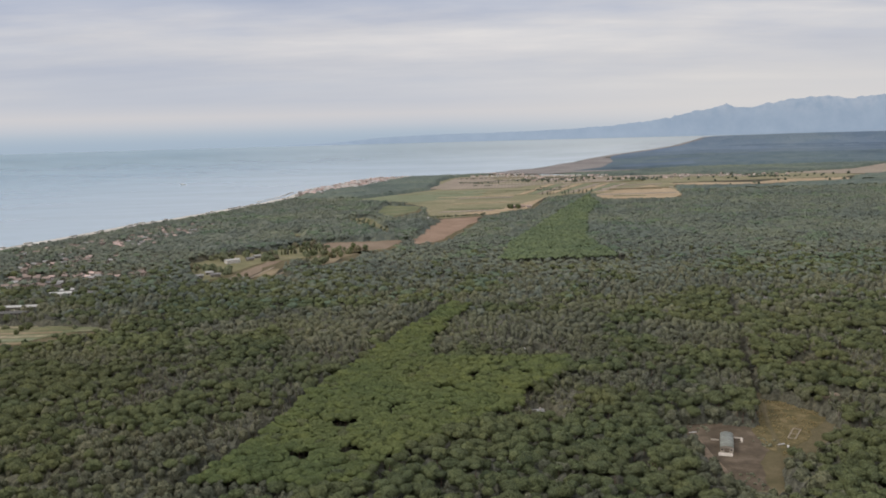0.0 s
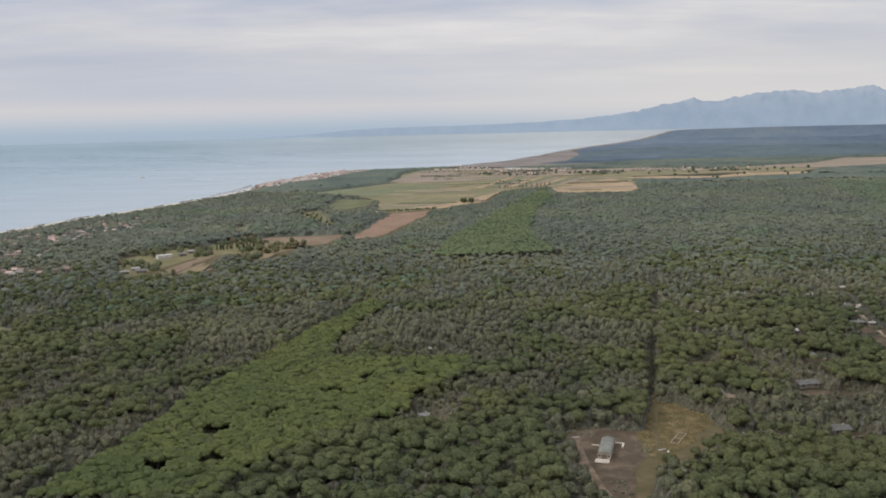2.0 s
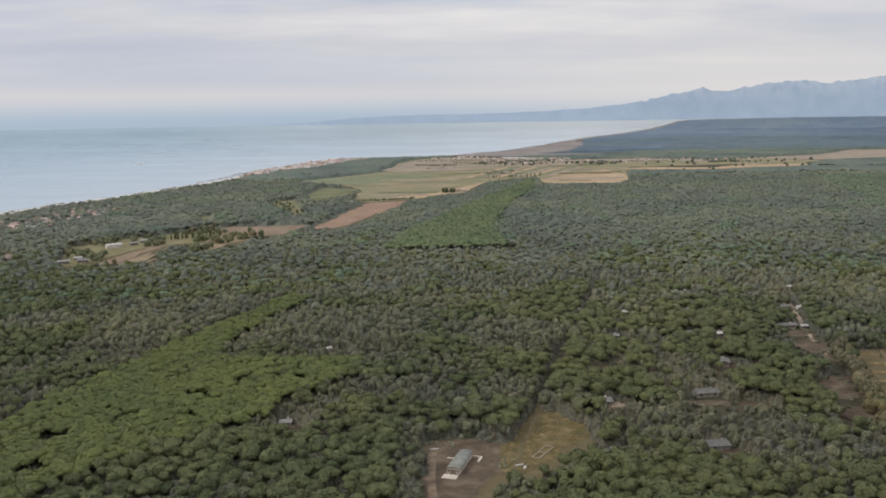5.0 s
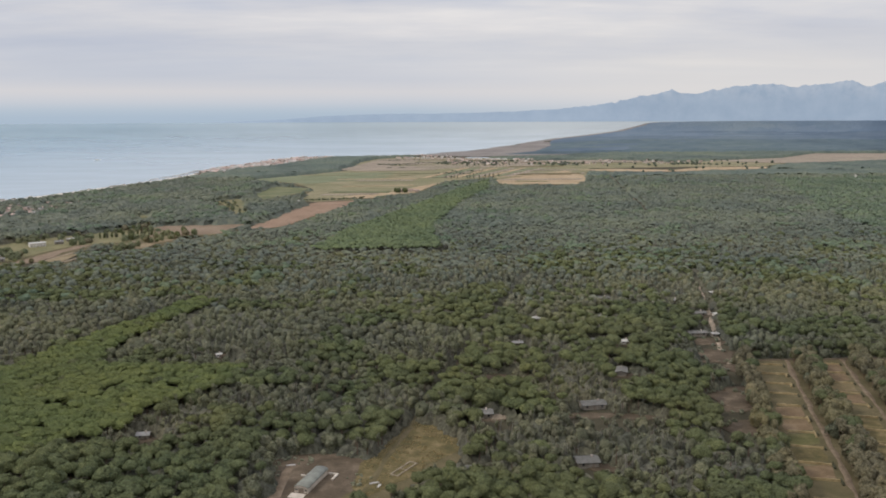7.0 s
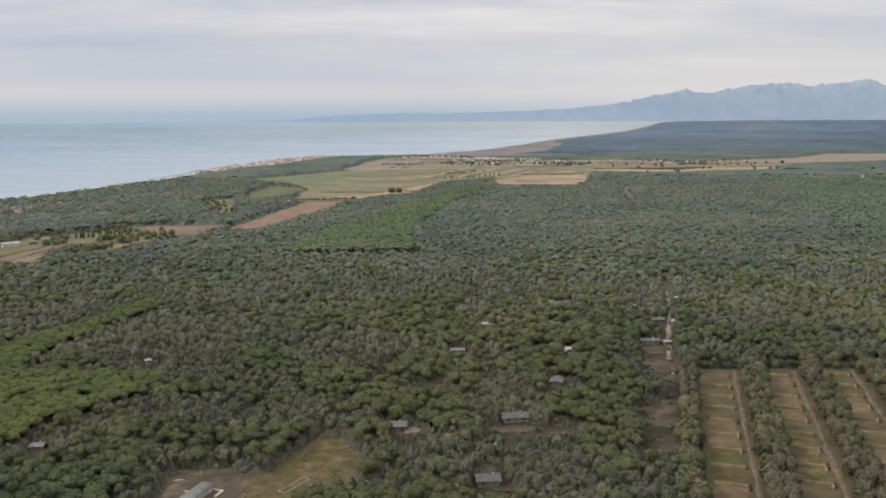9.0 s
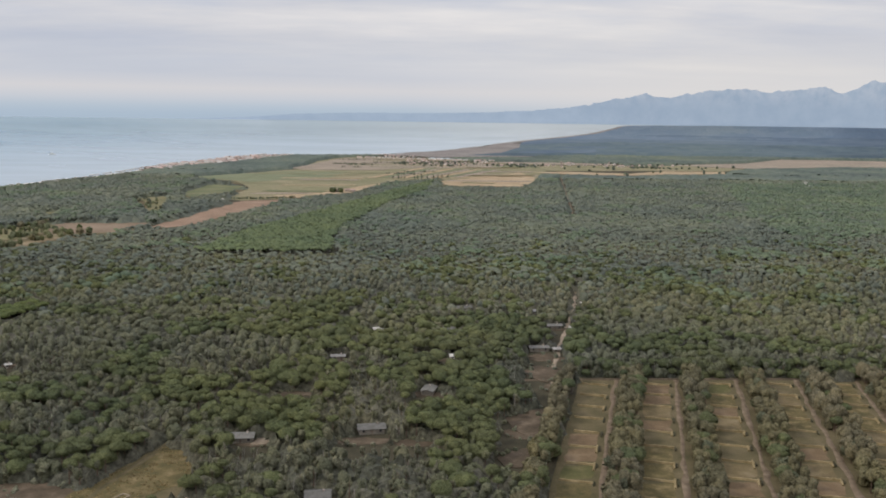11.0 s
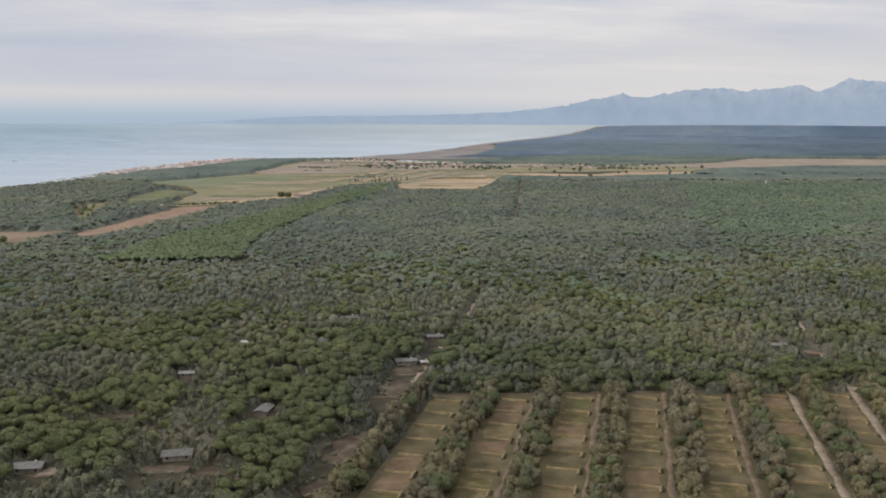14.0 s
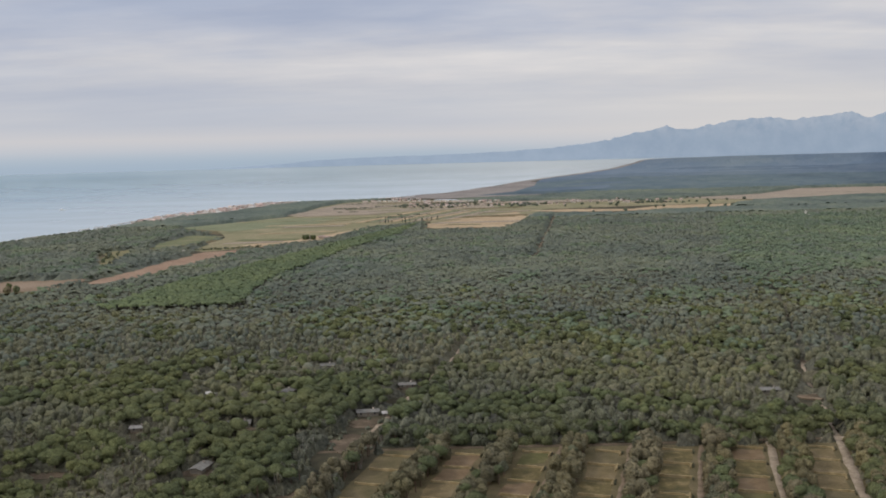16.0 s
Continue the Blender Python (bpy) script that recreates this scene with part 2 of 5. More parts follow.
PLOT_GREEN = earth("short_green_grass", [(0.068, 0.068, 0.027), (0.092, 0.086, 0.035), (0.135, 0.114, 0.056)], 0.12)
BROWN = earth("ploughed_brown_soil", [(0.204, 0.135, 0.090), (0.247, 0.167, 0.114), (0.285, 0.205, 0.142)], 0.02, 0.3, rows=6, turn=25)
TAN_SOIL = earth("tan_ploughed_soil", [(0.175, 0.128, 0.085), (0.205, 0.152, 0.104), (0.24, 0.182, 0.128)], 0.02, 0.3, rows=6, turn=60)
TAN_GRASS = earth("tan_dry_grass", [(0.170, 0.133, 0.075), (0.217, 0.168, 0.099), (0.264, 0.210, 0.132)], 0.03, 0.3)
ROUGH_MEADOW = earth("rough_olive_meadow", [(0.124, 0.120, 0.060), (0.166, 0.151, 0.078), (0.214, 0.184, 0.104)], 0.03, 0.35)
STUBBLE = earth("golden_stubble", [(0.262, 0.196, 0.118), (0.338, 0.252, 0.154), (0.396, 0.304, 0.196)], 0.015, 0.2, rows=9, turn=70)
CROP = earth("green_crop", [(0.138, 0.152, 0.086), (0.164, 0.176, 0.102), (0.192, 0.200, 0.124)], 0.012, 0.2, rows=8, turn=15)
MEADOW = earth("olive_meadow", [(0.143, 0.140, 0.077), (0.201, 0.182, 0.103), (0.265, 0.220, 0.139)], 0.012, 0.2, rows=12, turn=40)
PALE_FIELD = earth("pale_fallow_field", [(0.215, 0.178, 0.130), (0.258, 0.212, 0.160), (0.301, 0.241, 0.181)], 0.01, 0.15, rows=10, turn=5)
MARSH = earth("marsh_scrub", [(0.156, 0.142, 0.127), (0.198, 0.175, 0.155), (0.239, 0.213, 0.191)], 0.008, 0.08)
LAWN = earth("mown_lawn", [(0.098, 0.112, 0.056), (0.135, 0.140, 0.072), (0.176, 0.168, 0.098)], 0.03, 0.4)
BEACH = earth("beach_sand", [(0.30, 0.27, 0.22), (0.42, 0.38, 0.32), (0.52, 0.48, 0.42)], 0.02, 0.3)
BOULDER = masonry("pale_boulders", (0.42, 0.40, 0.37), 0.4)
PLASTER = masonry("warm_plaster", (0.46, 0.39, 0.33), 0.5, vary=0.3)
TOWN_WALL = masonry("pale_town_plaster", (0.76, 0.67, 0.62), 0.5, vary=0.25)
HUT_WALL = masonry("grey_hut_render", (0.26, 0.235, 0.195), 0.5, vary=0.2)
WHITE_WALL = masonry("white_plaster", (0.62, 0.59, 0.54), 0.5, vary=0.1)
OLD_TILES = masonry("weathered_brown_tiles", (0.235, 0.178, 0.145), 1.0, vary=0.35)
VILLA_WALL = masonry("dull_villa_plaster", (0.33, 0.285, 0.245), 0.5, vary=0.35)
TILES = masonry("terracotta_tiles", (0.42, 0.310, 0.262), 1.0, vary=0.35)
CEMENT_ROOF = masonry("grey_cement_roof", (0.132, 0.127, 0.113), 0.5, vary=0.25)
WHITE_ROOF = masonry("white_sheet_roof", (0.44, 0.425, 0.38), 0.4, 0.6, vary=0.1)
PALE_ROOF = masonry("weathered_grey_roof", (0.26, 0.25, 0.23), 0.5, vary=0.3)
WHITE_PAINT = masonry("white_ship_paint", (0.82, 0.82, 0.80), 0.4, 0.5, vary=0.02)
SHEET = masonry("grey_green_sheet_metal", (0.195, 0.200, 0.170), 0.35, 0.7, vary=0.05)
OLD_CONCRETE = masonry("weathered_concrete", (0.26, 0.215, 0.155), 0.4, vary=0.15)
CONCRETE = masonry("pale_concrete", (0.52, 0.46, 0.38), 0.3, vary=0.08)
DARK_OPENING = masonry("dark_glazing", (0.04, 0.043, 0.045), 0.5, 0.3)
WOOD = masonry("weathered_timber", (0.22, 0.18, 0.14), 1.5)
BANK = earth("dry_earth_bank", [(0.180, 0.136, 0.066), (0.245, 0.188, 0.096), (0.32, 0.25, 0.14)], 0.3)
HEDGE = foliage("dark_hedge_leaves", [(0.055, 0.058, 0.032), (0.075, 0.074, 0.044)], (0.085, 0.075, 0.05))

# sea: pale, nearly calm, wind-streaked
SEA, _nd, _lk, _b = material("calm_sea_water", 0.16, 0.45)
_streak = tex_noise(_nd, _lk, 0.004, 4, 0.6, (0.35, 1.0, 1.0))
_water = ramp(_nd, _lk, _streak, [(0.35, (0.232, 0.318, 0.362)), (0.65, (0.254, 0.338, 0.380))])
# base colour paler towards +x: reflected bright cloud painted over the bay
_geo, _sep, _bay_sheen = (_nd.new(k) for k in ("ShaderNodeNewGeometry", "ShaderNodeSeparateXYZ", "ShaderNodeMapRange"))
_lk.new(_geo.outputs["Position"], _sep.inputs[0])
_lk.new(_sep.outputs[0], _bay_sheen.inputs["Value"])
_bay_sheen.inputs["From Min"].default_value, _bay_sheen.inputs["From Max"].default_value = -1300.0, 900.0
_lk.new(mix(_nd, _lk, _bay_sheen.outputs[0], _water, (0.47, 0.50, 0.49)), _b.inputs["Base Color"])
_lk.new(ramp(_nd, _lk, _streak, [(0.35, (0.18,) * 3), (0.65, (0.26,) * 3)]), _b.inputs["Roughness"])
bump(_nd, _lk, _b, tex_noise(_nd, _lk, 0.12, 5, 0.7, (0.5, 1.0, 1.0)), 0.025, 0.4)

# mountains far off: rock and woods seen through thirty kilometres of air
MOUNTAIN, _nd, _lk, _b = material("hazy_glowing_mountain_slopes", 1.0, 0.0)
# air haze is put into these blue-grey tones
_hazy_rock = ramp(_nd, _lk, tex_noise(_nd, _lk, 0.012, 7, 0.6, (1, 1, 1.0)), [(0.36, (0.272, 0.340, 0.430)), (0.64, (0.305, 0.372, 0.458))])
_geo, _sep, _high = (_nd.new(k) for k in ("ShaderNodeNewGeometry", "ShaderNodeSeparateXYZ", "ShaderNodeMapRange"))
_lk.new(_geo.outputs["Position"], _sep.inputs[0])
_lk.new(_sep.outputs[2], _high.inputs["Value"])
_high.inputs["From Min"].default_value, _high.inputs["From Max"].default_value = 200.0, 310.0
# pale patches high up stand in for cloud on the crests
_crest_cloud = ramp(_nd, _lk, tex_noise(_nd, _lk, 0.02, 6, 0.65), [(0.40, (0, 0, 0)), (0.62, (1, 1, 1))])
_pale = mix(_nd, _lk, 1.0, _crest_cloud, _high.outputs[0], "MULTIPLY")
_hazy_rock = mix(_nd, _lk, _pale, _hazy_rock, (0.385, 0.43, 0.495))
# dimmed base plus an added glow, for the brightness of the haze
_lk.new(mix(_nd, _lk, 1.0, _hazy_rock, (0.42, 0.42, 0.42), "MULTIPLY"), _b.inputs["Base Color"])
_lk.new(_hazy_rock, _b.inputs["Emission Color"])
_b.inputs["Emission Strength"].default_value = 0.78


# ---------------------------------------------------------------- building tools
rng = np.random.default_rng(7)
CX, CY, CH = 213.0, 75.0, 150.0      # middle of the flight
NEAR, FAR = 2800.0, 4650.0


def draw_in(x, y, z):
    """Past 2.8 km the distances are drawn together, so that the horizon lies inside the camera's reach."""
    x, y, z = (np.asarray(a, float) for a in (x, y, z))
    d = np.hypot(x - CX, y - CY) + 1e-6
    s = FAR - NEAR
    r = np.where(d < NEAR, d, NEAR + s * (1 - np.exp(-np.maximum(d - NEAR, 0) / s)) + 0.003 * np.maximum(d - NEAR, 0))
    k = r / d
    return CX + (x - CX) * k, CY + (y - CY) * k, CH + (z - CH) * k


def lattice(ix, iy, seed):
    h = np.sin(ix * 127.1 + iy * 311.7 + seed * 74.7) * 43758.5453
    return h - np.floor(h)


def vnoise(x, y, size, seed=0):
    """Smooth noise from 0 to 1 with cells of that size."""
    x, y = np.asarray(x, float) / size, np.asarray(y, float) / size
    ix, iy = np.floor(x), np.floor(y)
    fx, fy = x - ix, y - iy
    fx, fy = fx * fx * (3 - 2 * fx), fy * fy * (3 - 2 * fy)
    a, b = lattice(ix, iy, seed), lattice(ix + 1, iy, seed)
    c, d = lattice(ix, iy + 1, seed), lattice(ix + 1, iy + 1, seed)
    return (a * (1 - fx) + b * fx) * (1 - fy) + (c * (1 - fx) + d * fx) * fy


def domes(x, y, size, seed=0):
    """Height of rounded treetops, 0 to about 1, one for each cell of that size."""
    gx, gy = np.floor(x / size), np.floor(y / size)
    best = np.zeros_like(x)
    for i in (-1, 0, 1):
        for j in (-1, 0, 1):
            cx, cy = gx + i, gy + j
            px = (cx + 0.5 + 0.7 * (lattice(cx, cy, seed) - 0.5)) * size
            py = (cy + 0.5 + 0.7 * (lattice(cx, cy, seed + 3) - 0.5)) * size
            r = size * (0.62 + 0.25 * lattice(cx, cy, seed + 5))
            top = 0.72 + 0.28 * lattice(cx, cy, seed + 9)
            d2 = ((x - px) ** 2 + (y - py) ** 2) / (r * r)
            best = np.maximum(best, top * np.sqrt(np.maximum(0, 1 - d2)))
    return best


def inside(x, y, poly):
    x, y = np.asarray(x, float), np.asarray(y, float)
    hit = np.zeros(x.shape, bool)
    n = len(poly)
    for i in range(n):
        (ax, ay), (bx, by) = poly[i], poly[(i + 1) % n]
        if ay == by:
            continue
        cross = ((ay > y) != (by > y)) & (x < (bx - ax) * (y - ay) / (by - ay) + ax)
        hit ^= cross
    return hit


def near_line(x, y, pts):
    """Distance to a line of points."""
    best = np.full(np.shape(x), 1e9)
    for (ax, ay), (bx, by) in zip(pts[:-1], pts[1:]):
        dx, dy = bx - ax, by - ay
        t = np.clip(((x - ax) * dx + (y - ay) * dy) / (dx * dx + dy * dy), 0, 1)
        best = np.minimum(best, np.hypot(x - ax - t * dx, y - ay - t * dy))
    return best


def mesh_from(name, verts, faces, mat, smooth=False):
    """A mesh object from arrays: faces all triangles or all quads."""
    verts, faces = np.asarray(verts, np.float32), np.asarray(faces, np.int32)
    me = bpy.data.meshes.new(name)
    k = faces.shape[1]
    me.vertices.add(len(verts))
    me.vertices.foreach_set("co", verts.ravel())
    me.loops.add(faces.size)
    me.loops.foreach_set("vertex_index", faces.ravel())
    me.polygons.add(len(faces))
    me.polygons.foreach_set("loop_start", np.arange(0, faces.size, k, dtype=np.int32))
    me.polygons.foreach_set("loop_total", np.full(len(faces), k, np.int32))
    me.polygons.foreach_set("use_smooth", np.full(len(faces), smooth))
    me.materials.append(mat)
    me.update(calc_edges=True)
    me.validate()
    return new(name, me)


def part(name, bm, mat, parent=None, label="", smooth=False):
    me = bpy.data.meshes.new(name)
    bmesh.ops.recalc_face_normals(bm, faces=bm.faces)
    for f in bm.faces:
        f.smooth = smooth
    bm.to_mesh(me)
    bm.free()
    me.materials.append(mat)
    ob = new(name, me)
    ob.parent = parent
    if label:
        ob["label"] = label
    return ob


def shared(name, me, parent, m=None):
    ob = new(name, me)
    ob.parent = parent
    if m is not None:
        ob.matrix_basis = m
    return ob


def box(bm, x0, y0, z0, x1, y1, z1, bevel=0.0):
    r = bmesh.ops.create_cube(bm, size=1.0)
    for v in r["verts"]:
        v.co = Vector((x0 + (v.co.x + 0.5) * (x1 - x0), y0 + (v.co.y + 0.5) * (y1 - y0), z0 + (v.co.z + 0.5) * (z1 - z0)))
    if bevel:
        es = list({e for v in r["verts"] for e in v.link_edges})
        bmesh.ops.bevel(bm, geom=es, offset=bevel, segments=1, affect="EDGES")
    return bm


def grid_sheet(name, xs, ys, zs, mat, keep=None, smooth=True):
    """A sheet on a grid of points, drawn in towards the horizon; keep: which cells to build."""
    ny, nx = xs.shape
    X, Y, Z = draw_in(xs, ys, zs)
    verts = np.stack([X, Y, Z], -1).reshape(-1, 3)
    idx = np.arange(ny * nx).reshape(ny, nx)
    quads = np.stack([idx[:-1, :-1], idx[:-1, 1:], idx[1:, 1:], idx[1:, :-1]], -1).reshape(-1, 4)
    if keep is not None:
        quads = quads[keep.ravel()]
        used, inv = np.unique(quads, return_inverse=True)
        verts, quads = verts[used], inv.reshape(-1, 4)
    return mesh_from(name, verts, quads, mat, smooth)


def patch(name, outline, mat, z=0.12, wobble=3.0, step=12.0):
    """A flat piece of ground with a slightly uneven edge and a rim that goes down into the soil."""
    pts = []
    n = len(outline)
    jit = min(wobble, 0.45 * step)
    for i in range(n):
        (ax, ay), (bx, by) = outline[i], outline[(i + 1) % n]
        k = max(1, int(math.hypot(bx - ax, by - ay) / step))
        for j in range(k):
            px, py = ax + (bx - ax) * j / k, ay + (by - ay) * j / k
            pts.append((px + jit * (random.random() - 0.5), py + jit * (random.random() - 0.5)))
    bm = bmesh.new()
    P = np.array(pts)
    P = P + wobble * 0.8 * np.stack([vnoise(P[:, 0], P[:, 1], max(step, wobble) * 2.6, 3) - 0.5, vnoise(P[:, 0], P[:, 1], max(step, wobble) * 2.6, 4) - 0.5], -1)
    X, Y, Z = draw_in(P[:, 0], P[:, 1], np.full(len(P), z))
    top = [bm.verts.new(p) for p in zip(X, Y, Z)]
    X, Y, Z = draw_in(P[:, 0], P[:, 1], np.full(len(P), -0.3))
    rim = [bm.verts.new(p) for p in zip(X, Y, Z)]
    f = bm.faces.new(top)
    for i in range(len(top)):
        j = (i + 1) % len(top)
        bm.faces.new((top[i], rim[i], rim[j], top[j]))
    bmesh.ops.triangulate(bm, faces=[f])
    return part(name, bm, mat)


def ribbon(name, pts, width, mat, z=0.15, wobble=0.8):
    """A track along a line of points."""
    P = []
    for (ax, ay), (bx, by) in zip(pts[:-1], pts[1:]):
        k = max(1, int(math.hypot(bx - ax, by - ay) / 8))
        P += [(ax + (bx - ax) * j / k, ay + (by - ay) * j / k) for j in range(k)]
    P = np.array(P + [pts[-1]], float)
    T = np.gradient(P, axis=0)
    N = np.stack([-T[:, 1], T[:, 0]], -1) / (np.linalg.norm(T, axis=1)[:, None] + 1e-9)
    wl_ = width / 2 + wobble * (rng.random(len(P)) - 0.5)
    wr_ = width / 2 + wobble * (rng.random(len(P)) - 0.5)
    rows = np.stack([P - N * (wl_ + 0.3)[:, None], P - N * wl_[:, None], P + N * wr_[:, None], P + N * (wr_ + 0.3)[:, None]], 1)
    zs = np.tile([-0.05, z, z, -0.05], (len(P), 1))
    return grid_sheet(name, rows[:, :, 0], rows[:, :, 1], zs, mat)


# ---------------------------------------------------------------- the plan, in metres
COAST = [(-2600, -4000), (-1150, 0), (-665, 1314), (-611, 1500), (-577, 1656), (-527, 1781), (-476, 1959), (-426, 2160), (-398, 2330), (-395, 2500),
         (-352, 2660), (-300, 2960), (-230, 3200), (-110, 3330), (150, 3400), (374, 3690), (645, 4360), (840, 5000), (1090, 5700), (1420, 6500), (2080, 8250), (3300, 12200), (4300, 15600), (5200, 18000), (9000, 21000)]
FARM = [(-208, 2141), (-118, 2270), (-4, 2463), (10, 2900), (60, 3120), (200, 3230), (420, 3120), (640, 2960), (800, 2760), (672, 2472), (585, 2060), (518, 1959), (392, 1953), (376, 2184),
        (252, 2048), (187, 1760), (88, 1650), (12, 1593), (-23, 1616), (-24, 1869), (-85, 2027)]
FIELDS = [
    ("green_crop_field", CROP, [(-208, 2141), (-118, 2270), (-12, 2369), (137, 2377), (114, 2169), (-51, 2007)]),
    ("meadow_field", MEADOW, [(-35, 1914), (115, 2125), (196, 1923), (150, 1840), (40, 1690), (0, 1657)]),
    ("pale_stubble_field", STUBBLE, [(160, 1835), (200, 1915), (250, 2040), (187, 1765), (95, 1655), (50, 1680)]),
    ("golden_field", STUBBLE, [(372, 2080), (440, 2180), (520, 2320), (600, 2420), (612, 2230), (580, 2050), (537, 1950), (430, 1952), (374, 1975)]),
    ("fallow_field", PALE_FIELD, [(-28, 2500), (20, 2755), (70, 3060), (200, 3190), (420, 3080), (600, 2900), (540, 2650), (330, 2580), (136, 2455)]),
    ("brown_ploughed_field", BROWN, [(-58, 1234), (-42, 1246), (-8, 1490), (12, 1587), (81, 1612), (61, 1501), (23, 1336), (-3, 1248), (-27, 1227)]),
    ("tan_ploughed_field", TAN_SOIL, [(-190, 1211), (-161, 1270), (-112, 1272), (-45, 1284), (-60, 1236), (-73, 1187), (-132, 1158), (-161, 1150)]),
    ("sandy_field", TAN_SOIL, [(-233, 946), (-221, 1034), (-211, 1094), (-197, 1091), (-206, 1031), (-209, 968)]),
    ("far_golden_strip", STUBBLE, [(640, 2450), (733, 2480), (900, 2425), (1030, 2545), (1200, 2540), (1189, 2448), (1056, 2425), (889, 2352), (720, 2370)]),
    ("far_brown_field", PALE_FIELD, [(1126, 2881), (1261, 2940), (1456, 3037), (1729, 3367), (1996, 3336), (2500, 3250), (2300, 2860), (1750, 2889), (1344, 2720)]),
    ("marsh", MARSH, [(170, 3395), (374, 3680), (645, 4350), (840, 4960), (1060, 4900), (1040, 4075), (950, 3583), (760, 3380), (420, 3260)]),
    ("far_left_meadow", LAWN, [(-450, 745), (-354, 733), (-284, 722), (-276, 706), (-303, 699), (-330, 660), (-342, 665), (-450, 640)]),
    ("hidden_glade", ROUGH_MEADOW, [(-178, 1618), (-134, 1662), (-113, 1600), (-78, 1426), (-96, 1414), (-133, 1523)]),
    ("dry_grass_patch", TAN_GRASS, [(-204, 966), (-198, 1017), (-184, 1018), (-182, 972)]),
    ("olive_glade", ROUGH_MEADOW, [(-314, 1080), (-282, 1146), (-230, 1193), (-179, 1270), (-142, 1130), (-165, 1115), (-215, 1085), (-246, 960), (-270, 943)]),
    ("roadside_meadow", ROUGH_MEADOW, [(-136, 1130), (-100, 1165), (-60, 1175), (-140, 1185), (-165, 1250), (-180, 1260), (-150, 1160)]),
    ("roadside_strip_field", TAN_GRASS, [(-160, 1020), (-130, 1135), (-108, 1140), (-130, 1060), (-185, 975)]),
    ("wood_edge_crop", LAWN, [(-129, 1746), (-117, 1941), (-34, 1883), (-44, 1759), (-90, 1649)]),
    ("small_glade", ROUGH_MEADOW, [(-243, 1384), (-226, 1420), (-210, 1376), (-234, 1358)]),
    ("plain_meadow", MEADOW, [(690, 2500), (720, 2790), (960, 2800), (1180, 2850), (1330, 2680), (1200, 2560), (1010, 2560), (800, 2520)]),
    ("plain_fallow", PALE_FIELD, [(480, 2790), (560, 2960), (820, 2960), (1010, 2900), (960, 2830), (700, 2830)]),
]
STAND_NEAR = [(-108, 360), (-92, 401), (-72, 492), (-39, 598), (-16, 669), (12, 747), (26, 732), (-3, 629), (-10, 556), (45, 554), (82, 553), (81, 525), (48, 480), (43, 455), (23, 437), (5, 421), (-21, 388), (-36, 352)]
STAND_FAR = [(72, 988), (99, 1152), (245, 1649), (351, 2000), (330, 1759), (266, 1522), (204, 1192), (210, 994)]
STAND_EAST = [(984, 1987), (1192, 2019), (1600, 2050), (1250, 1379), (1013, 1279), (852, 1132), (770, 1085), (777, 1224)]
GAPS = [(-50, 430, 7), (4, 489, 7), (52, 515, 5), (-42, 392, 8), (-24, 456, 5), (20, 512, 5), (-64, 386, 6)]
YARD = [(116, 430), (127, 438), (150, 436), (160, 428), (164, 410), (154, 392), (146, 382), (140, 352), (122, 352), (121, 385), (124, 400)]
GLADE = [(157, 400), (159, 424), (174, 462), (181, 474), (190, 472), (203, 450), (199, 436), (184, 416), (170, 400), (160, 388)]
ROAD = [(372, 560), (379, 603), (399, 676), (420, 755), (448, 875)]
AVENUE = [(538, 1360), (560, 1480), (678, 2240)]
ROAD_EAST = [(621, 579), (636, 628), (645, 668), (676, 761), (724, 916), (756, 1027), (771, 1085)]
TRAIL = [(152, 385), (163, 425), (177, 466), (199, 547), (223, 632), (258, 750), (285, 850)]
LANE_U, LANE_V = Vector((1.0, 0.0)), Vector((-0.273, -0.962))
LANE_0 = Vector((410.0, 574.0))
LANES = 7


def lane_xy(u, v):
    return LANE_0 + LANE_U * u + LANE_V * v


PLOTS = [tuple(lane_xy(u, v)) for u, v in ((-21, 0), (214, 2), (214, 260), (-21, 260))]
# buildings in the wood: x, y, length, width, height, turn, kind
WOOD_HOUSES = [
    (334, 752, 12, 7, 3.4, 10, "cement"), (319, 684, 9, 7, 3.4, 70, "cement"), (304, 620, 12, 7, 3.2, 5, "cement"), (320, 618, 6, 5, 2.8, 8, "white"),
    (214, 482, 11, 7, 3.2, 2, "cement"), (255, 419, 9, 7, 3.2, 4, "cement"), (302, 551, 10, 6, 3.0, 75, "cement"),
    (53, 460, 5, 4, 2.6, 5, "tan"), (284, 751, 11, 7, 3.4, 12, "cement"), (270, 686, 6, 5, 3.0, 20, "white"),
    (395, 696, 10, 6, 3.0, 6, "cement"), (408, 693, 4, 4, 2.8, 6, "white"), (432, 772, 5, 4, 2.8, 15, "white"),
    # the 2.6 m white one at (58, 598) stands in for a pale dead tree
    (58, 598, 2.6, 2.4, 2.6, 30, "white"), (618, 664, 11, 6, 3.0, 0, "cement"), (390, 742, 7, 5, 3.0, 5, "tan"), (248, 617, 8, 5, 2.8, 4, "tan"),
    (273, 493, 12, 7, 3.2, 8, "cement"), (375, 637, 12, 6, 3.0, 4, "cement"), (386, 634, 4, 4, 2.8, 10, "tan"), (205, 413, 4, 4, 3.0, 20, "cement"),
]
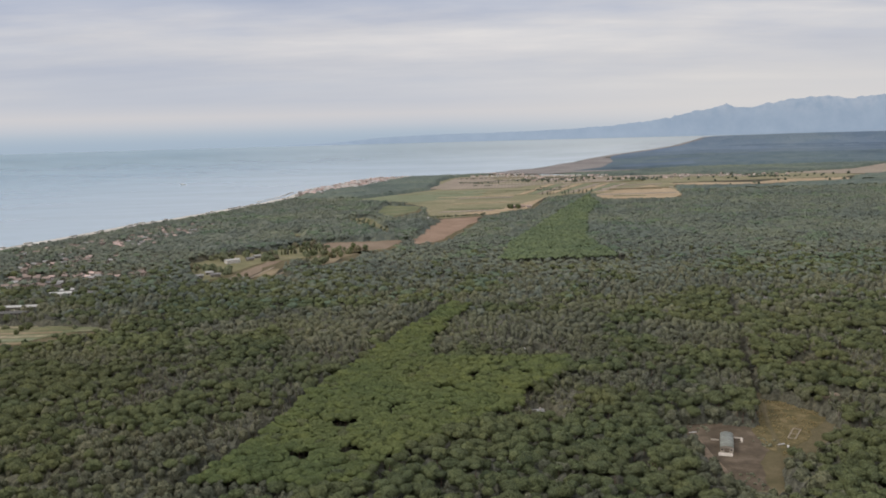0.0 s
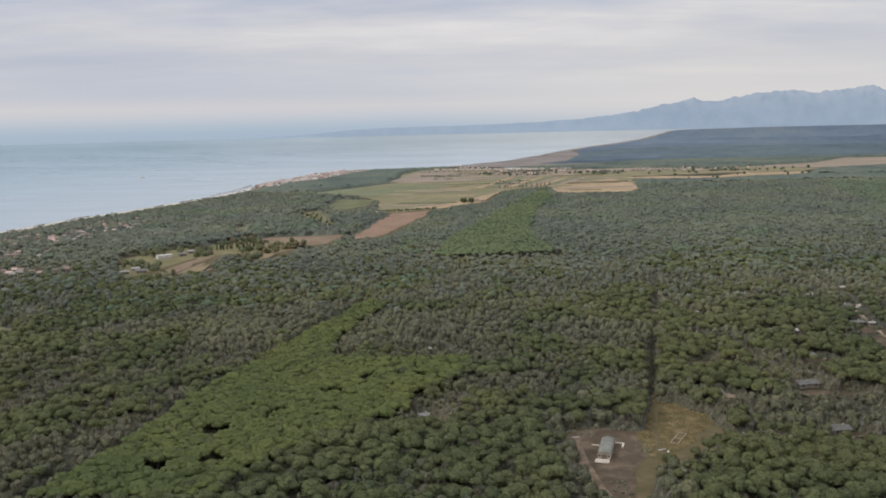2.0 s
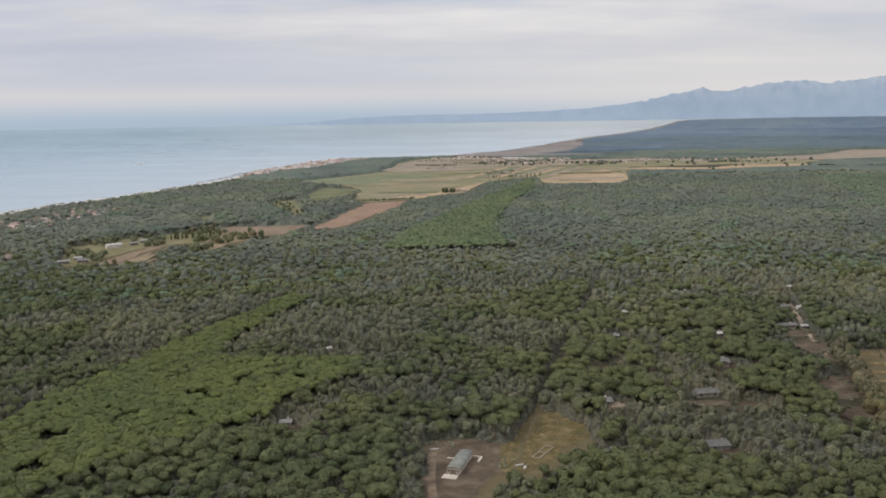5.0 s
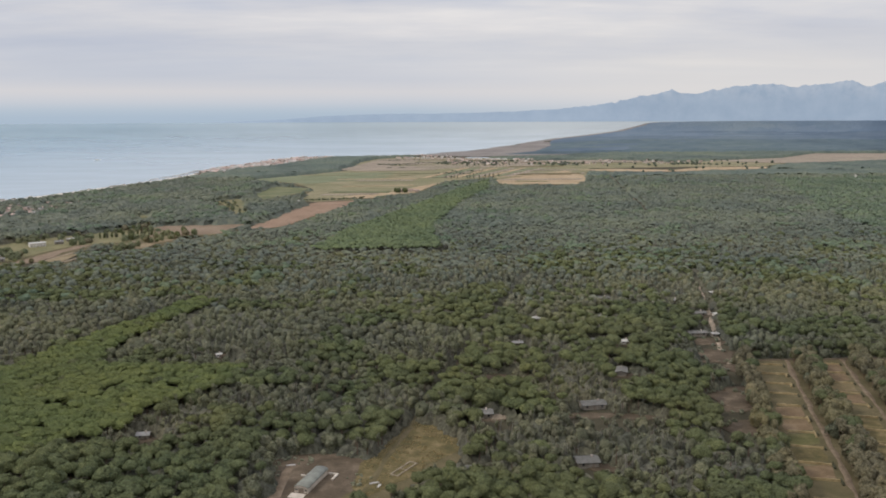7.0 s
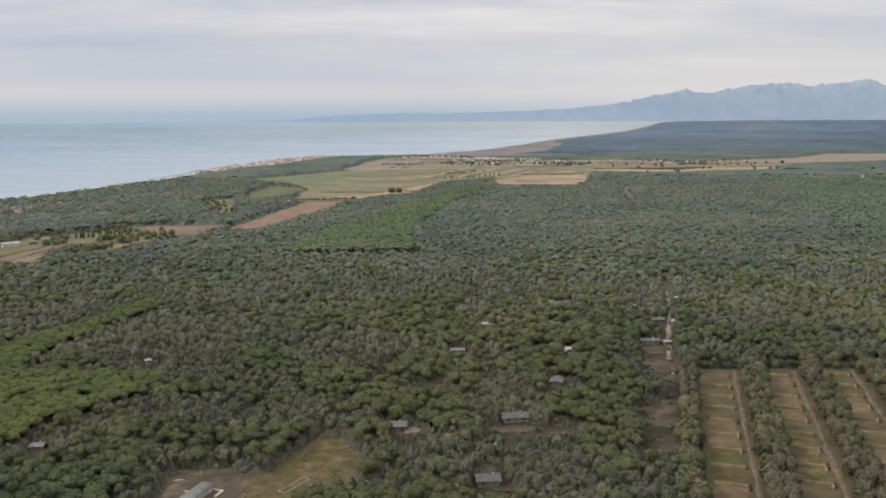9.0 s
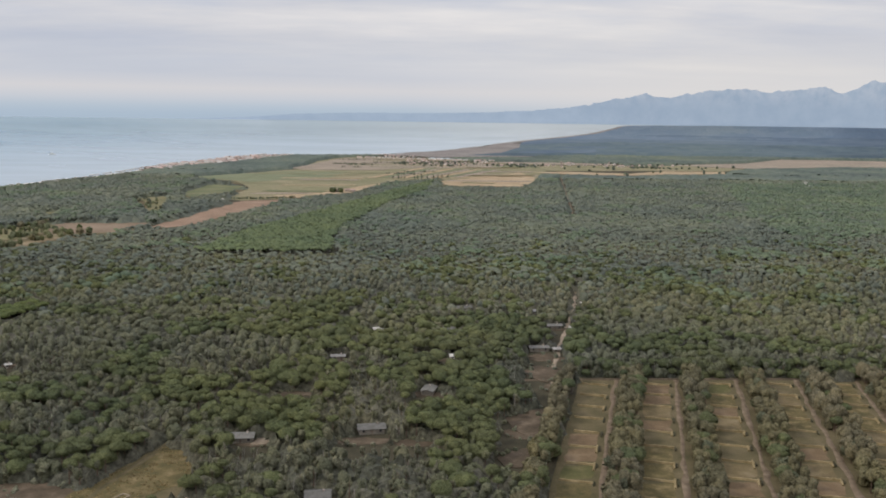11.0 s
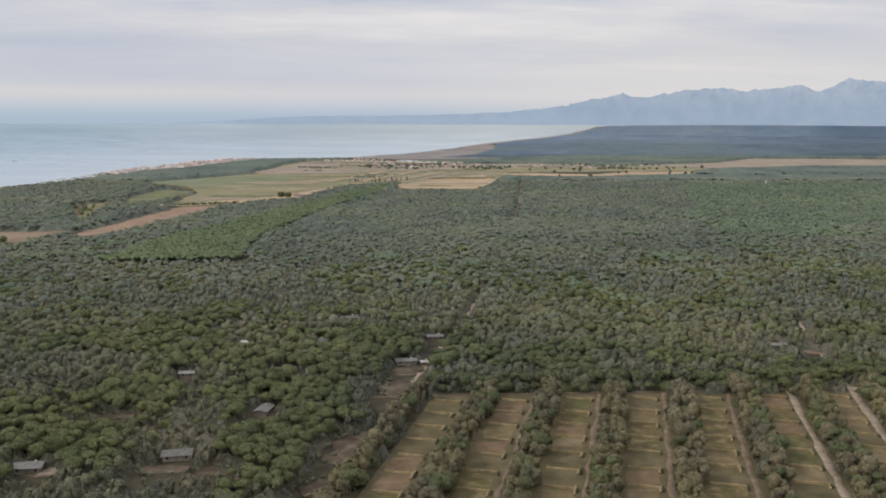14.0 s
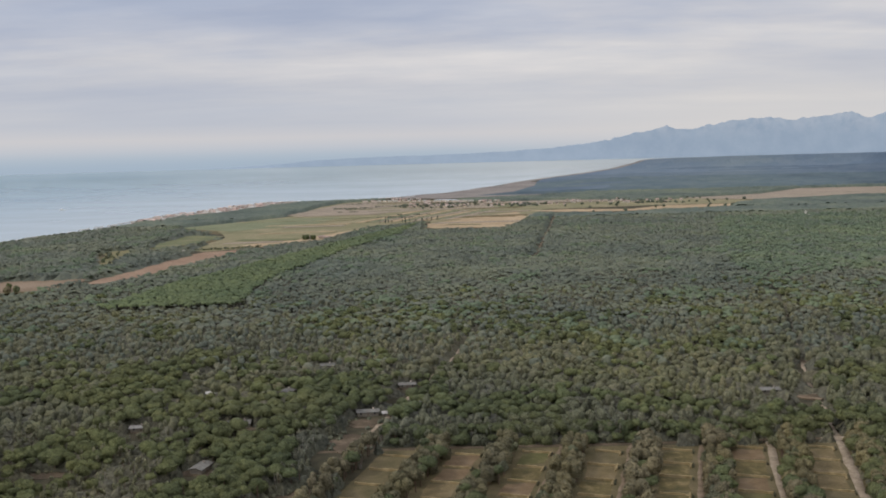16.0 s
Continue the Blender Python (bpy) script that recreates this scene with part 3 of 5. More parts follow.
FARM_BUILDINGS = [(-258, 1082, 17, 9, 4.5, 35), (-240, 1100, 9, 6, 3.5, 35), (-235, 1122, 8, 6, 3.5, 30), (-270, 967, 12, 6, 3.5, 20), (-252, 974, 11, 6, 3.5, 20), (-263, 990, 8, 6, 3.5, 10), (-297, 960, 7, 5, 3.5, 0),
                  (-340, 967, 8, 5, 3.5, 10), (-378, 860, 20, 10, 6, 15), (-384, 888, 16, 9, 4.5, 15), (-358, 872, 14, 8, 4, 15), (-398, 800, 60, 7, 4.5, 3), (-390, 766, 44, 8, 5.5, 3), (-20, 1570, 8, 5, 4.5, 10)]
CLEARINGS = [(269, 481, 15, 9), (293, 478, 13, 7), (348, 490, 15, 13), (302, 549, 14, 7), (376, 583, 14, 9), (378, 616, 15, 8), (228, 549, 17, 7), (219, 480, 11, 6), (256, 419, 12, 6),
             (640, 652, 10, 9), (58, 600, 7, 9), (54, 458, 9, 6), (372, 560, 9, 12), (250, 616, 10, 6), (398, 693, 14, 7), (345, 466, 12, 8), (360, 520, 12, 8), (318, 616, 12, 6), (431, 771, 8, 6), (671, 740, 8, 8)]
CLEARINGS = [(cx, cy, rx * 0.85, ry * 0.7) for cx, cy, rx, ry in CLEARINGS] + [(350, 503, 13, 17), (340, 459, 13, 9), (372, 586, 13, 18), (376, 622, 11, 7), (224, 478, 6, 4), (262, 414, 7, 4)]


def coast_x(y):
    c = np.array(COAST, float)
    return np.interp(y, c[:, 1], c[:, 0])


def toward(x, y, k, ox=CX, oy=CY):
    """The point k times as far from the middle of the flight, or from another place."""
    return ox + (x - ox) * k, oy + (y - oy) * k


def open_ground(x, y, margin=0.0):
    """True where no trees stand; the woods keep back from the near edges of fields and clearings."""
    x, y = np.asarray(x, float), np.asarray(y, float)
    no = x < coast_x(y) + 26
    shapes = [FARM] + [p for _, _, p in FIELDS]
    for k in (1.0, 1.02, 1.04, 1.055):
        kx, ky = toward(x, y, k)
        for poly in shapes:
            no |= inside(kx, ky, poly)
        no |= kx < coast_x(ky) + 15
        for poly in (YARD, GLADE, PLOTS):
            no |= inside(kx, ky, poly)
        for cx, cy, rx, ry in CLEARINGS:
            no |= ((kx - cx) / rx) ** 2 + ((ky - cy) / ry) ** 2 < 1
        for cx, cy, rx, ry in CLEARINGS:
            kx, ky = toward(x, y, k, 400.0, 140.0)
            no |= ((kx - cx) / (rx * 0.85)) ** 2 + ((ky - cy) / (ry * 0.85)) ** 2 < 1
        for ox, oy in ((CX, CY), (400.0, 140.0)) if k < 1.03 else ():
            kx, ky = toward(x, y, k, ox, oy)
            for hx, hy, ln, wd, *_ in WOOD_HOUSES + FARM_BUILDINGS:
                no |= ((kx - hx) / (ln * 0.55 + 2.5)) ** 2 + ((ky - hy) / (wd * 0.55 + 2.5)) ** 2 < 1
    no |= near_line(x, y, ROAD) < 3.5
    no |= near_line(x, y, ROAD_EAST) < 2.8
    no |= near_line(x, y, AVENUE) < 8.5
    no |= near_line(x, y, TRAIL) < 2.8
    no |= inside(x, y, [(360, 573), (640, 573), (640, 580), (360, 580)])
    no |= near_line(x, y, [(-116, 362), (-98, 401), (-78, 492), (-45, 598), (-22, 669), (6, 750)]) < 4.0
    no |= near_line(x, y, [(70, 980), (214, 986), (216, 1010)]) < 4.5
    for px, py, r in GAPS:
        no |= np.hypot(x - px, y - py) < r
    return no


# ---------------------------------------------------------------- sea, land, mountains
def polar_disc(name, radii, mat, z, count=160):
    ang = np.linspace(0, 2 * math.pi, count + 1)
    R, A = np.meshgrid(radii, ang, indexing="ij")
    return grid_sheet(name, CX + R * np.sin(A), CY + R * np.cos(A), np.full(R.shape, z), mat)


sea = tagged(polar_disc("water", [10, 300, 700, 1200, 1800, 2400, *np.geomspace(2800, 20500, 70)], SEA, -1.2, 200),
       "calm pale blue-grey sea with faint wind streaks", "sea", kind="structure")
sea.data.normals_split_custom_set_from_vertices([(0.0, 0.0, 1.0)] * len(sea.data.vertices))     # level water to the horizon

_y = np.concatenate([np.arange(-4000, 200, 300), np.arange(200, 3000, 40), np.arange(3000, 6000, 60), np.arange(6000, 20001, 160)])
_s = np.concatenate([[0, 6, 14, 24], np.arange(60, 3000, 80), np.arange(3000, 8000, 200), np.arange(8000, 26001, 600)])
_Y, _S = np.meshgrid(_y, _s, indexing="ij")
_X = coast_x(_Y) + _S
_Z = np.where(_S == 0, -1.6, np.where(_S == 6, -0.4, 0.0))
tagged(grid_sheet("ground", _X, _Y, _Z, FLOOR), "flat coastal plain with dark leaf-littered soil", "ground", kind="structure")

# beach along the shore
_yb = np.arange(-400, 3500, 20)
_Yb, _Sb = np.meshgrid(_yb, [-4.0, 1.0, 5.0, 23.0, 30.0], indexing="ij")
_jit = 6 * (vnoise(_Yb, _Yb * 0, 60, 4) - 0.5)
tagged(grid_sheet("beach", coast_x(_Yb) + _Sb + _jit, _Yb, np.tile([-1.5, -0.5, 0.25, 0.4, -0.1], (len(_yb), 1)), BEACH), "narrow strip of pale sand along the sea", "beach", kind="structure")

# brown shore of the bay farther on
_yb = np.concatenate([np.arange(4600, 8000, 60), np.arange(8000, 17500, 150)])
_Yb, _Sb = np.meshgrid(_yb, [-5.0, 4.0, 30.0, 75.0, 85.0], indexing="ij")
tagged(grid_sheet("shore", coast_x(_Yb) + _Sb, _Yb, np.tile([-1.5, 0.2, 0.5, 0.5, -0.2], (len(_yb), 1)), MARSH), "brown scrubby shore along the far bay", "shore", kind="structure")

# the mountains: height of the ridge in degrees above the level, by bearing
RIDGE_AZ = [-14, -9, -6, -3, 2.6, 6.3, 8.5, 10, 11.1, 12.1, 13.5, 14.9, 15.6, 16.3, 16.7, 17.1, 18.1, 18.8, 19.9, 20.8, 22.4, 23.7, 24.6, 25.6, 26.7, 27.7, 28.4, 29.3, 30.5, 33, 37, 44, 52]
RIDGE_EL = [-0.45, -0.25, -0.02, 0.08, 0.14, 0.24, 0.36, 0.46, 0.56, 0.70, 0.98, 1.22, 1.40, 1.58, 1.36, 1.27, 1.28, 1.54, 1.64, 1.80, 1.82, 1.66, 1.74, 1.86, 1.96, 1.58, 1.9, 2.3, 2.1, 1.9, 2.1, 1.7, 1.2]
az = np.linspace(-14, 52, 900)
crest = np.interp(az, RIDGE_AZ, RIDGE_EL) 
crest += np.clip(crest + 0.1, 0, 1) * (0.06 * (vnoise(az, az * 0, 0.9, 2) - 0.5) + 0.11 * (vnoise(az, az * 0, 0.4, 5) - 0.5) + 0.08 * (vnoise(az, az * 0, 0.17, 6) - 0.5))
rows = np.linspace(0, 1, 22)
_R, _A = np.meshgrid(rows, az, indexing="ij")
_spur = vnoise(_A * 1.0, _R * 3, 0.9, 8) * 0.6 + vnoise(_A, _R * 3, 0.35, 9) * 0.4
_el = -0.55 + (np.tile(crest, (22, 1)) + 0.55) * np.clip(_R ** 0.85 * (0.62 + 0.38 * _R) + 0.22 * (_spur - 0.5) * np.sin(_R * math.pi), 0, 1)
_D = 21000 + 9000 * _R + 1500 * (_spur - 0.5)
_zz = CH + _D * np.tan(np.radians(_el))
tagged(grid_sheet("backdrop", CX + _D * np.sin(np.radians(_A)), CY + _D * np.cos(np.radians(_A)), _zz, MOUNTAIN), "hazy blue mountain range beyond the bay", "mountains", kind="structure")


# ---------------------------------------------------------------- fields, tracks, clearings
tagged(patch("farmland", FARM, MEADOW, 0.1, 8, 40), "flat open farmland of olive meadow", "field", kind="structure")
for i, (nm, mt, poly) in enumerate(FIELDS):
    if max(q[1] for q in poly) < 2600:          # rough verge on the near side
        tagged(patch("field_verge", [tuple(float(w) for w in toward(*q, 0.958)) for q in poly], PLOT, 0.05 + 0.004 * i, 6, 20), "rough brown grass verge before a field", "grass", kind="structure")
    tagged(patch(nm, poly, mt, 0.35 + 0.02 * (i % 5), 70 if mt is MARSH else 8, 30), {CROP: "level field of green crop", STUBBLE: "golden stubble field with drill lines", MEADOW: "olive green meadow", BROWN: "ploughed reddish brown field",
           PALE_FIELD: "pale fallow field", MARSH: "brown marsh scrub by the river mouth", LAWN: "light green mown grass", DRY_GRASS: "dry tan grass field", TAN_SOIL: "ploughed tan soil field", TAN_GRASS: "dry tan grass field", ROUGH_MEADOW: "rough olive meadow with scattered bushes"}[mt], "field", kind="structure")
# mown strips and bushes on the meadow by the long buildings
for i, mt in enumerate((TAN_GRASS, CROP, MEADOW, TAN_GRASS, ROUGH_MEADOW, MEADOW)):
    y0 = 655 + 12.5 * i
    tagged(patch("meadow_strip", [(-440, y0 + 2), (-326 + 5.5 * i, y0 + 6), (-326 + 5.5 * i, y0 + 13), (-440, y0 + 10)], mt, 0.52, 2.0, 12), "narrow mown strip across a meadow", "grass", kind="structure")
# long narrow parcels across the plain
laid = 0
while laid < 52:
    px, py = random.uniform(-180, 700), random.uniform(1700, 2700) if laid % 2 else random.uniform(2600, 3200)
    w, h, sk = random.uniform(60, 230), random.uniform(14, 46), random.uniform(-25, 25)
    q = [(px, py), (px + w, py + sk), (px + w + 0.3 * h, py + sk + h), (px + 0.3 * h, py + h)]
    if all(inside(u, v, FARM) for u, v in q):
        mt = random.choice((PALE_FIELD, CROP, MEADOW, STUBBLE, DRY_GRASS, LAWN, PALE_FIELD))
        tagged(patch("field_parcel", q, mt, 0.55 + 0.007 * laid, 3, 25), {PALE_FIELD: "long pale fallow parcel", CROP: "long parcel of green crop", MEADOW: "long parcel of olive meadow", STUBBLE: "long golden stubble parcel",
               DRY_GRASS: "long parcel of dry brown grass", LAWN: "long parcel of light green grass"}[mt], "field", kind="structure")
        laid += 1
# narrow drilled strips, side by side
for i in range(9):
    u = i / 9.0
    ax, ay, bx, by = 200 + 230 * u, 2165 + 40 * u, 330 + 240 * u, 2560 - 40 * u
    w = 15 + 6 * random.random()
    tagged(patch("field_strip", [(ax, ay), (ax + w, ay + 4), (bx + w, by + 4), (bx, by)], (STUBBLE, CROP, PALE_FIELD)[i % 3], 0.96, 3, 40), "narrow field strip beside others of another crop", "field", kind="structure")
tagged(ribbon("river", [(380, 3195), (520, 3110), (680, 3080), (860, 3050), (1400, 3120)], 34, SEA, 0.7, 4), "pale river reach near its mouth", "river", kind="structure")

tagged(patch("rough_grass", [(106, 340), (110, 442), (165, 447), (180, 478), (212, 472), (214, 428), (186, 388), (162, 340)], PLOT, 0.09, 5, 4), "rough brown grass round the yard", "grass", kind="structure")
tagged(patch("yard", YARD, SAND, 0.14, 6, 2.5), "bare sandy yard round a shed", "yard", kind="structure")
tagged(patch("glade", GLADE, DRY_GRASS, 0.17, 6, 2.5), "glade of dry yellow-brown grass", "grass", kind="structure")
for i, (cx, cy, rx, ry) in enumerate(CLEARINGS):
    pts = [(cx + rx * math.cos(a) * random.uniform(0.75, 1.1), cy + ry * math.sin(a) * random.uniform(0.75, 1.1)) for a in np.linspace(0, 2 * math.pi, 15)[:-1]]
    tagged(patch("clearing", pts, SAND, 0.11 + 0.012 * i, 3.0, 2.5), "bare sandy clearing among the trees", "clearing", kind="structure")
tagged(ribbon("road", ROAD, 2.7, PALE_TRACK, 0.2, 1.6), "pale dirt road through the wood", "road", kind="structure")
tagged(ribbon("road_avenue", AVENUE, 1.5, TRACK, 0.18, 1.6), "pale straight track through the wood", "road", kind="structure")
tagged(ribbon("road_east", ROAD_EAST, 2.3, PALE_TRACK, 0.2, 1.6), "pale dirt road through the wood", "road", kind="structure")
tagged(ribbon("road_plots", [(355, 574), (410, 576), (520, 576), (625, 579)], 2.6, SAND, 0.22, 1.0), "narrow track along the head of the plots", "road", kind="structure")
tagged(patch("forecourt", [(219, 476), (228, 477), (229, 483), (222, 486)], PALE_TRACK, 0.62, 1.5, 2), "pale bare ground beside a house", "ground", kind="structure")
tagged(patch("junction", [(614, 575), (627, 574), (628, 584), (620, 588), (613, 582)], PALE_TRACK, 0.30, 2.0, 2.5), "pale bare ground where dirt roads meet", "ground", kind="structure")
tagged(patch("forecourt", [(630, 652), (634, 647), (641, 644), (643, 648), (638, 651), (633, 656)], TRACK, 0.64, 2.0, 2.5), "pale bare ground in a clearing by a road", "ground", kind="structure")
tagged(ribbon("footpath", [(156, 385), (163, 405), (168, 430), (178, 466), (184, 490)], 2.2, PLOT, 0.21, 1.0), "worn brown path along a glade", "path", kind="structure")
for pts in ([(-209, 958), (-203, 1000), (-197, 1034)], [(-184, 968), (-172, 1025), (-152, 1134), (-132, 1156)]):
    tagged(ribbon("road_farm", pts, 2.6, PALE_TRACK, 0.62, 1.0), "pale farm track between fields", "road", kind="structure")
tagged(ribbon("road_yard", [(128, 340), (125, 392), (127, 425)], 4.0, TRACK, 0.22, 1.0), "wheel track into the yard", "road", kind="structure")
tagged(patch("plots_grass", PLOTS, PLOT, 0.1, 1.0, 12), "mown grass ground of the camping plots", "grass", kind="structure")


# ---------------------------------------------------------------- houses
def gable(bm, ln, wd, h, rise):
    """Walls with two gable ends, ridge along x."""
    a, b = ln / 2, wd / 2
    low = [bm.verts.new(p) for p in ((-a, -b, -0.3), (a, -b, -0.3), (a, b, -0.3), (-a, b, -0.3))]
    top = [bm.verts.new(p) for p in ((-a, -b, h), (a, -b, h), (a, b, h), (-a, b, h))]
    e, w = bm.verts.new((a, 0, h + rise)), bm.verts.new((-a, 0, h + rise))
    bm.faces.new((low[0], low[1], top[1], top[0]))
    bm.faces.new((low[2], low[3], top[3], top[2]))
    bm.faces.new((low[1], low[2], top[2], e, top[1]))
    bm.faces.new((low[3], low[0], top[0], w, top[3]))
    bm.faces.new((top[0], top[1], e, w))
    bm.faces.new((top[2], top[3], w, e))


def roof_slabs(bm, ln, wd, h, rise, over=0.8, thick=0.18):
    a, b = ln / 2 + over, wd / 2 + over
    drop = rise * over / (wd / 2)
    for s in (-1, 1):
        p = [(-a, 0, h + rise + 0.05), (a, 0, h + rise + 0.05), (a, s * b, h - drop + 0.05), (-a, s * b, h - drop + 0.05)]
        v0 = [bm.verts.new(q) for q in p]
        v1 = [bm.verts.new((q[0], q[1], q[2] + thick)) for q in p]
        bm.faces.new(v0)
        bm.faces.new(v1)
        for i in range(4):
            j = (i + 1) % 4
            bm.faces.new((v0[i], v0[j], v1[j], v1[i]))


HOUSE_MESHES = {}


def house(x, y, ln, wd, h, turn, wall, roof, name="house", label="", group="", rise=None, windows=True, category="house"):
    """A gabled house: walls, roof, chimney, and openings on both long sides."""
    key = (round(ln), round(wd), round(h * 2), wall.name, roof.name, windows)
    rise = wd * 0.22 if rise is None else rise
    e = new(name)
    px, py, pz = (float(v) for v in draw_in(x, y, 0.0))
    k = math.hypot(px - CX, py - CY) / max(1.0, math.hypot(x - CX, y - CY))
    e.matrix_basis = pose(px, py, pz, 0, 0, turn) @ Matrix.Diagonal((k, k, k, 1))
    tagged(e, label, category, group)
    if key not in HOUSE_MESHES:
        made = []
        bm = bmesh.new()
        gable(bm, ln, wd, h, rise)
        made.append(("wall", part("wall", bm, wall, e).data, None))
        bm = bmesh.new()
        roof_slabs(bm, ln, wd, h, rise)
        made.append(("roof", part("roof", bm, roof, e).data, None))
        if windows:
            bm = bmesh.new()
            box(bm, -0.5, -0.06, 0, 0.5, 0.06, 1.2, 0.02)
            w = part("window", bm, DARK_OPENING, e).data
            spots = []
            n = max(2, int(ln / 3.2))
            for i in range(n):
                wx = -ln / 2 + (i + 0.5) * ln / n
                for s in (-1, 1):
                    if not (s < 0 and i == n // 2):
                        spots.append(pose(wx, s * wd / 2, 1.1))
                        if h > 5:
                            spots.append(pose(wx, s * wd / 2, 3.9))
            e.children[-1].matrix_basis = spots[0]
            made.append(("window", w, spots[0]))
            for s in spots[1:]:
                shared("window", w, e, s)
                made.append(("window", w, s))
            bm = bmesh.new()
            box(bm, -0.55, -0.07, -0.1, 0.55, 0.07, 2.1, 0.02)
            d = part("door", bm, WOOD, e)
            d.matrix_basis = pose(-ln / 2 + (n // 2 + 0.5) * ln / n, -wd / 2, 0)
            made.append(("door", d.data, d.matrix_basis.copy()))
        HOUSE_MESHES[key] = made
    else:
        for nm, me, m in HOUSE_MESHES[key]:
            shared(nm, me, e, m)
    if windows:
        if "chimney" not in HOUSE_MESHES:
            bm = bmesh.new()
            box(bm, -0.35, -0.3, -0.6, 0.35, 0.3, 0.9, 0.03)
            box(bm, -0.45, -0.4, 0.9, 0.45, 0.4, 1.02, 0.02)
            c = part("chimney", bm, PLASTER)
            HOUSE_MESHES["chimney"] = c.data
            bpy.data.objects.remove(c)
        roof_part = next(c for c in e.children if c.name.startswith("roof"))
        shared("chimney", HOUSE_MESHES["chimney"], roof_part, pose(ln * 0.25, 0.0, h + rise))
    return e


# the shed in the yard, its long axis running away from the flight
def shed(x, y, turn):
    e = tagged(new("shed"), "long shed with a rounded grey-green sheet roof and cream front", "shed")
    e.matrix_basis = pose(x, y, 0, 0, 0, turn) @ Matrix.Scale(0.82, 4)
    ln, wd, h, rise, n = 24.0, 7.0, 2.6, 1.5, 12
    arc = [(-math.cos(math.pi * i / n) * (wd / 2 + 0.3), h + rise * math.sin(math.pi * i / n)) for i in range(n + 1)]
    bm = bmesh.new()
    low = [bm.verts.new((0, s * wd / 2, -0.2)) for s in (-1, 1)]
    top = [bm.verts.new((0, y0 * 0.96, z0 - 0.1)) for y0, z0 in arc]
    f = bm.faces.new([low[0], *top, low[1]])
    r = bmesh.ops.extrude_face_region(bm, geom=[f])
    for g in r["geom"]:
        if isinstance(g, bmesh.types.BMVert):
            g.co.x += ln
    for v in bm.verts:
        v.co.x -= ln / 2
    part("wall", bm, CONCRETE, e, "cream rendered wall")
    bm = bmesh.new()
    rings = [[bm.verts.new((x0, y0, z0 + dz)) for y0, z0 in arc] for x0, dz in ((-ln / 2 - 0.8, 0.0), (ln / 2 + 0.5, 0.0), (ln / 2 + 0.5, 0.14), (-ln / 2 - 0.8, 0.14))]
    for a in range(4):
        ra, rb = rings[a], rings[(a + 1) % 4]
        for i in range(n):
            bm.faces.new((ra[i], ra[i + 1], rb[i + 1], rb[i]))
    for i in (0, n):
        bm.faces.new([q[i] for q in rings])
    part("roof", bm, SHEET, e, "rounded grey-green corrugated roof", True)
    for k in range(20):
        bm = bmesh.new()
        strip = [[bm.verts.new((x0, y0, z0 + dz)) for y0, z0 in arc] for x0, dz in ((-0.07, 0.13), (0.0, 0.22), (0.07, 0.13))]
        for ra, rb in zip(strip[:-1], strip[1:]):
            for i in range(n):
                bm.faces.new((ra[i], ra[i + 1], rb[i + 1], rb[i]))
        part("rib", bm, SHEET, e).matrix_basis = pose(-12.2 + k * 1.27, 0, 0)
    bm = bmesh.new()
    box(bm, -ln / 2 - 0.08, -1.5, 0, -ln / 2 + 0.05, 1.5, 2.5, 0.02)
    part("door", bm, WOOD, e, "wide dark timber door")
    for wy in (-2.5, 2.5):
        bm = bmesh.new()
        box(bm, -ln / 2 - 0.06, wy - 0.5, 1.1, -ln / 2 + 0.05, wy + 0.5, 2.1, 0.02)
        part("window", bm, DARK_OPENING, e)
    for i in range(6):
        bm = bmesh.new()
        box(bm, -10.5 + i * 3.8, -wd / 2 - 0.06, 1.2, -9.0 + i * 3.8, -wd / 2 + 0.05, 2.1, 0.02)
        part("window", bm, DARK_OPENING, e)
    return e


SHED_TURN = 72
SHED_AT = (138.0, 405.5, 0)
shed(138.0, 405.5, SHED_TURN)
bm = bmesh.new()
box(bm, -18.5, -3.2, -0.1, -12.9, 4.6, 0.28, 0.06)
pad = tagged(part("concrete_pad", bm, CONCRETE), "pale concrete apron in front of the shed", "concrete pad")
pad.matrix_basis = pose(*SHED_AT, 0, 0, SHED_TURN) @ Matrix.Scale(0.82, 4)
bm = bmesh.new()
box(bm, 12.4, -9.0, -0.1, 13.2, -1.0, 0.9, 0.1)
box(bm, 6.0, -9.2, -0.1, 13.4, -8.0, 0.8, 0.1)
tagged(part("yard_wall", bm, CONCRETE), "low pale wall at the back of the shed", "wall").matrix_basis = pose(*SHED_AT, 0, 0, SHED_TURN) @ Matrix.Scale(0.82, 4)
bm = bmesh.new()
box(bm, 6.5, 4.4, -0.1, 7.2, 9.0, 0.8, 0.08)
tagged(part("yard_wall", bm, CONCRETE), "short low pale wall beside the shed", "wall").matrix_basis = pose(*SHED_AT, 0, 0, SHED_TURN) @ Matrix.Scale(0.82, 4)
# an open foundation and pale slabs in the glade
bm = bmesh.new()
for x0, y0, x1, y1 in ((-8, -2.0, 8, -1.5), (-8, 1.5, 8, 2.0), (-8, -1.45, -7.5, 1.45), (7.5, -1.45, 8, 1.45), (-1, -1.45, -0.6, 1.45)):
    box(bm, x0, y0, -0.1, x1, y1, 0.45, 0.05)
tagged(part("foundation", bm, OLD_CONCRETE), "low open concrete foundation in dry grass", "foundation").matrix_basis = pose(176, 418, 0.1, 0, 0, 58)
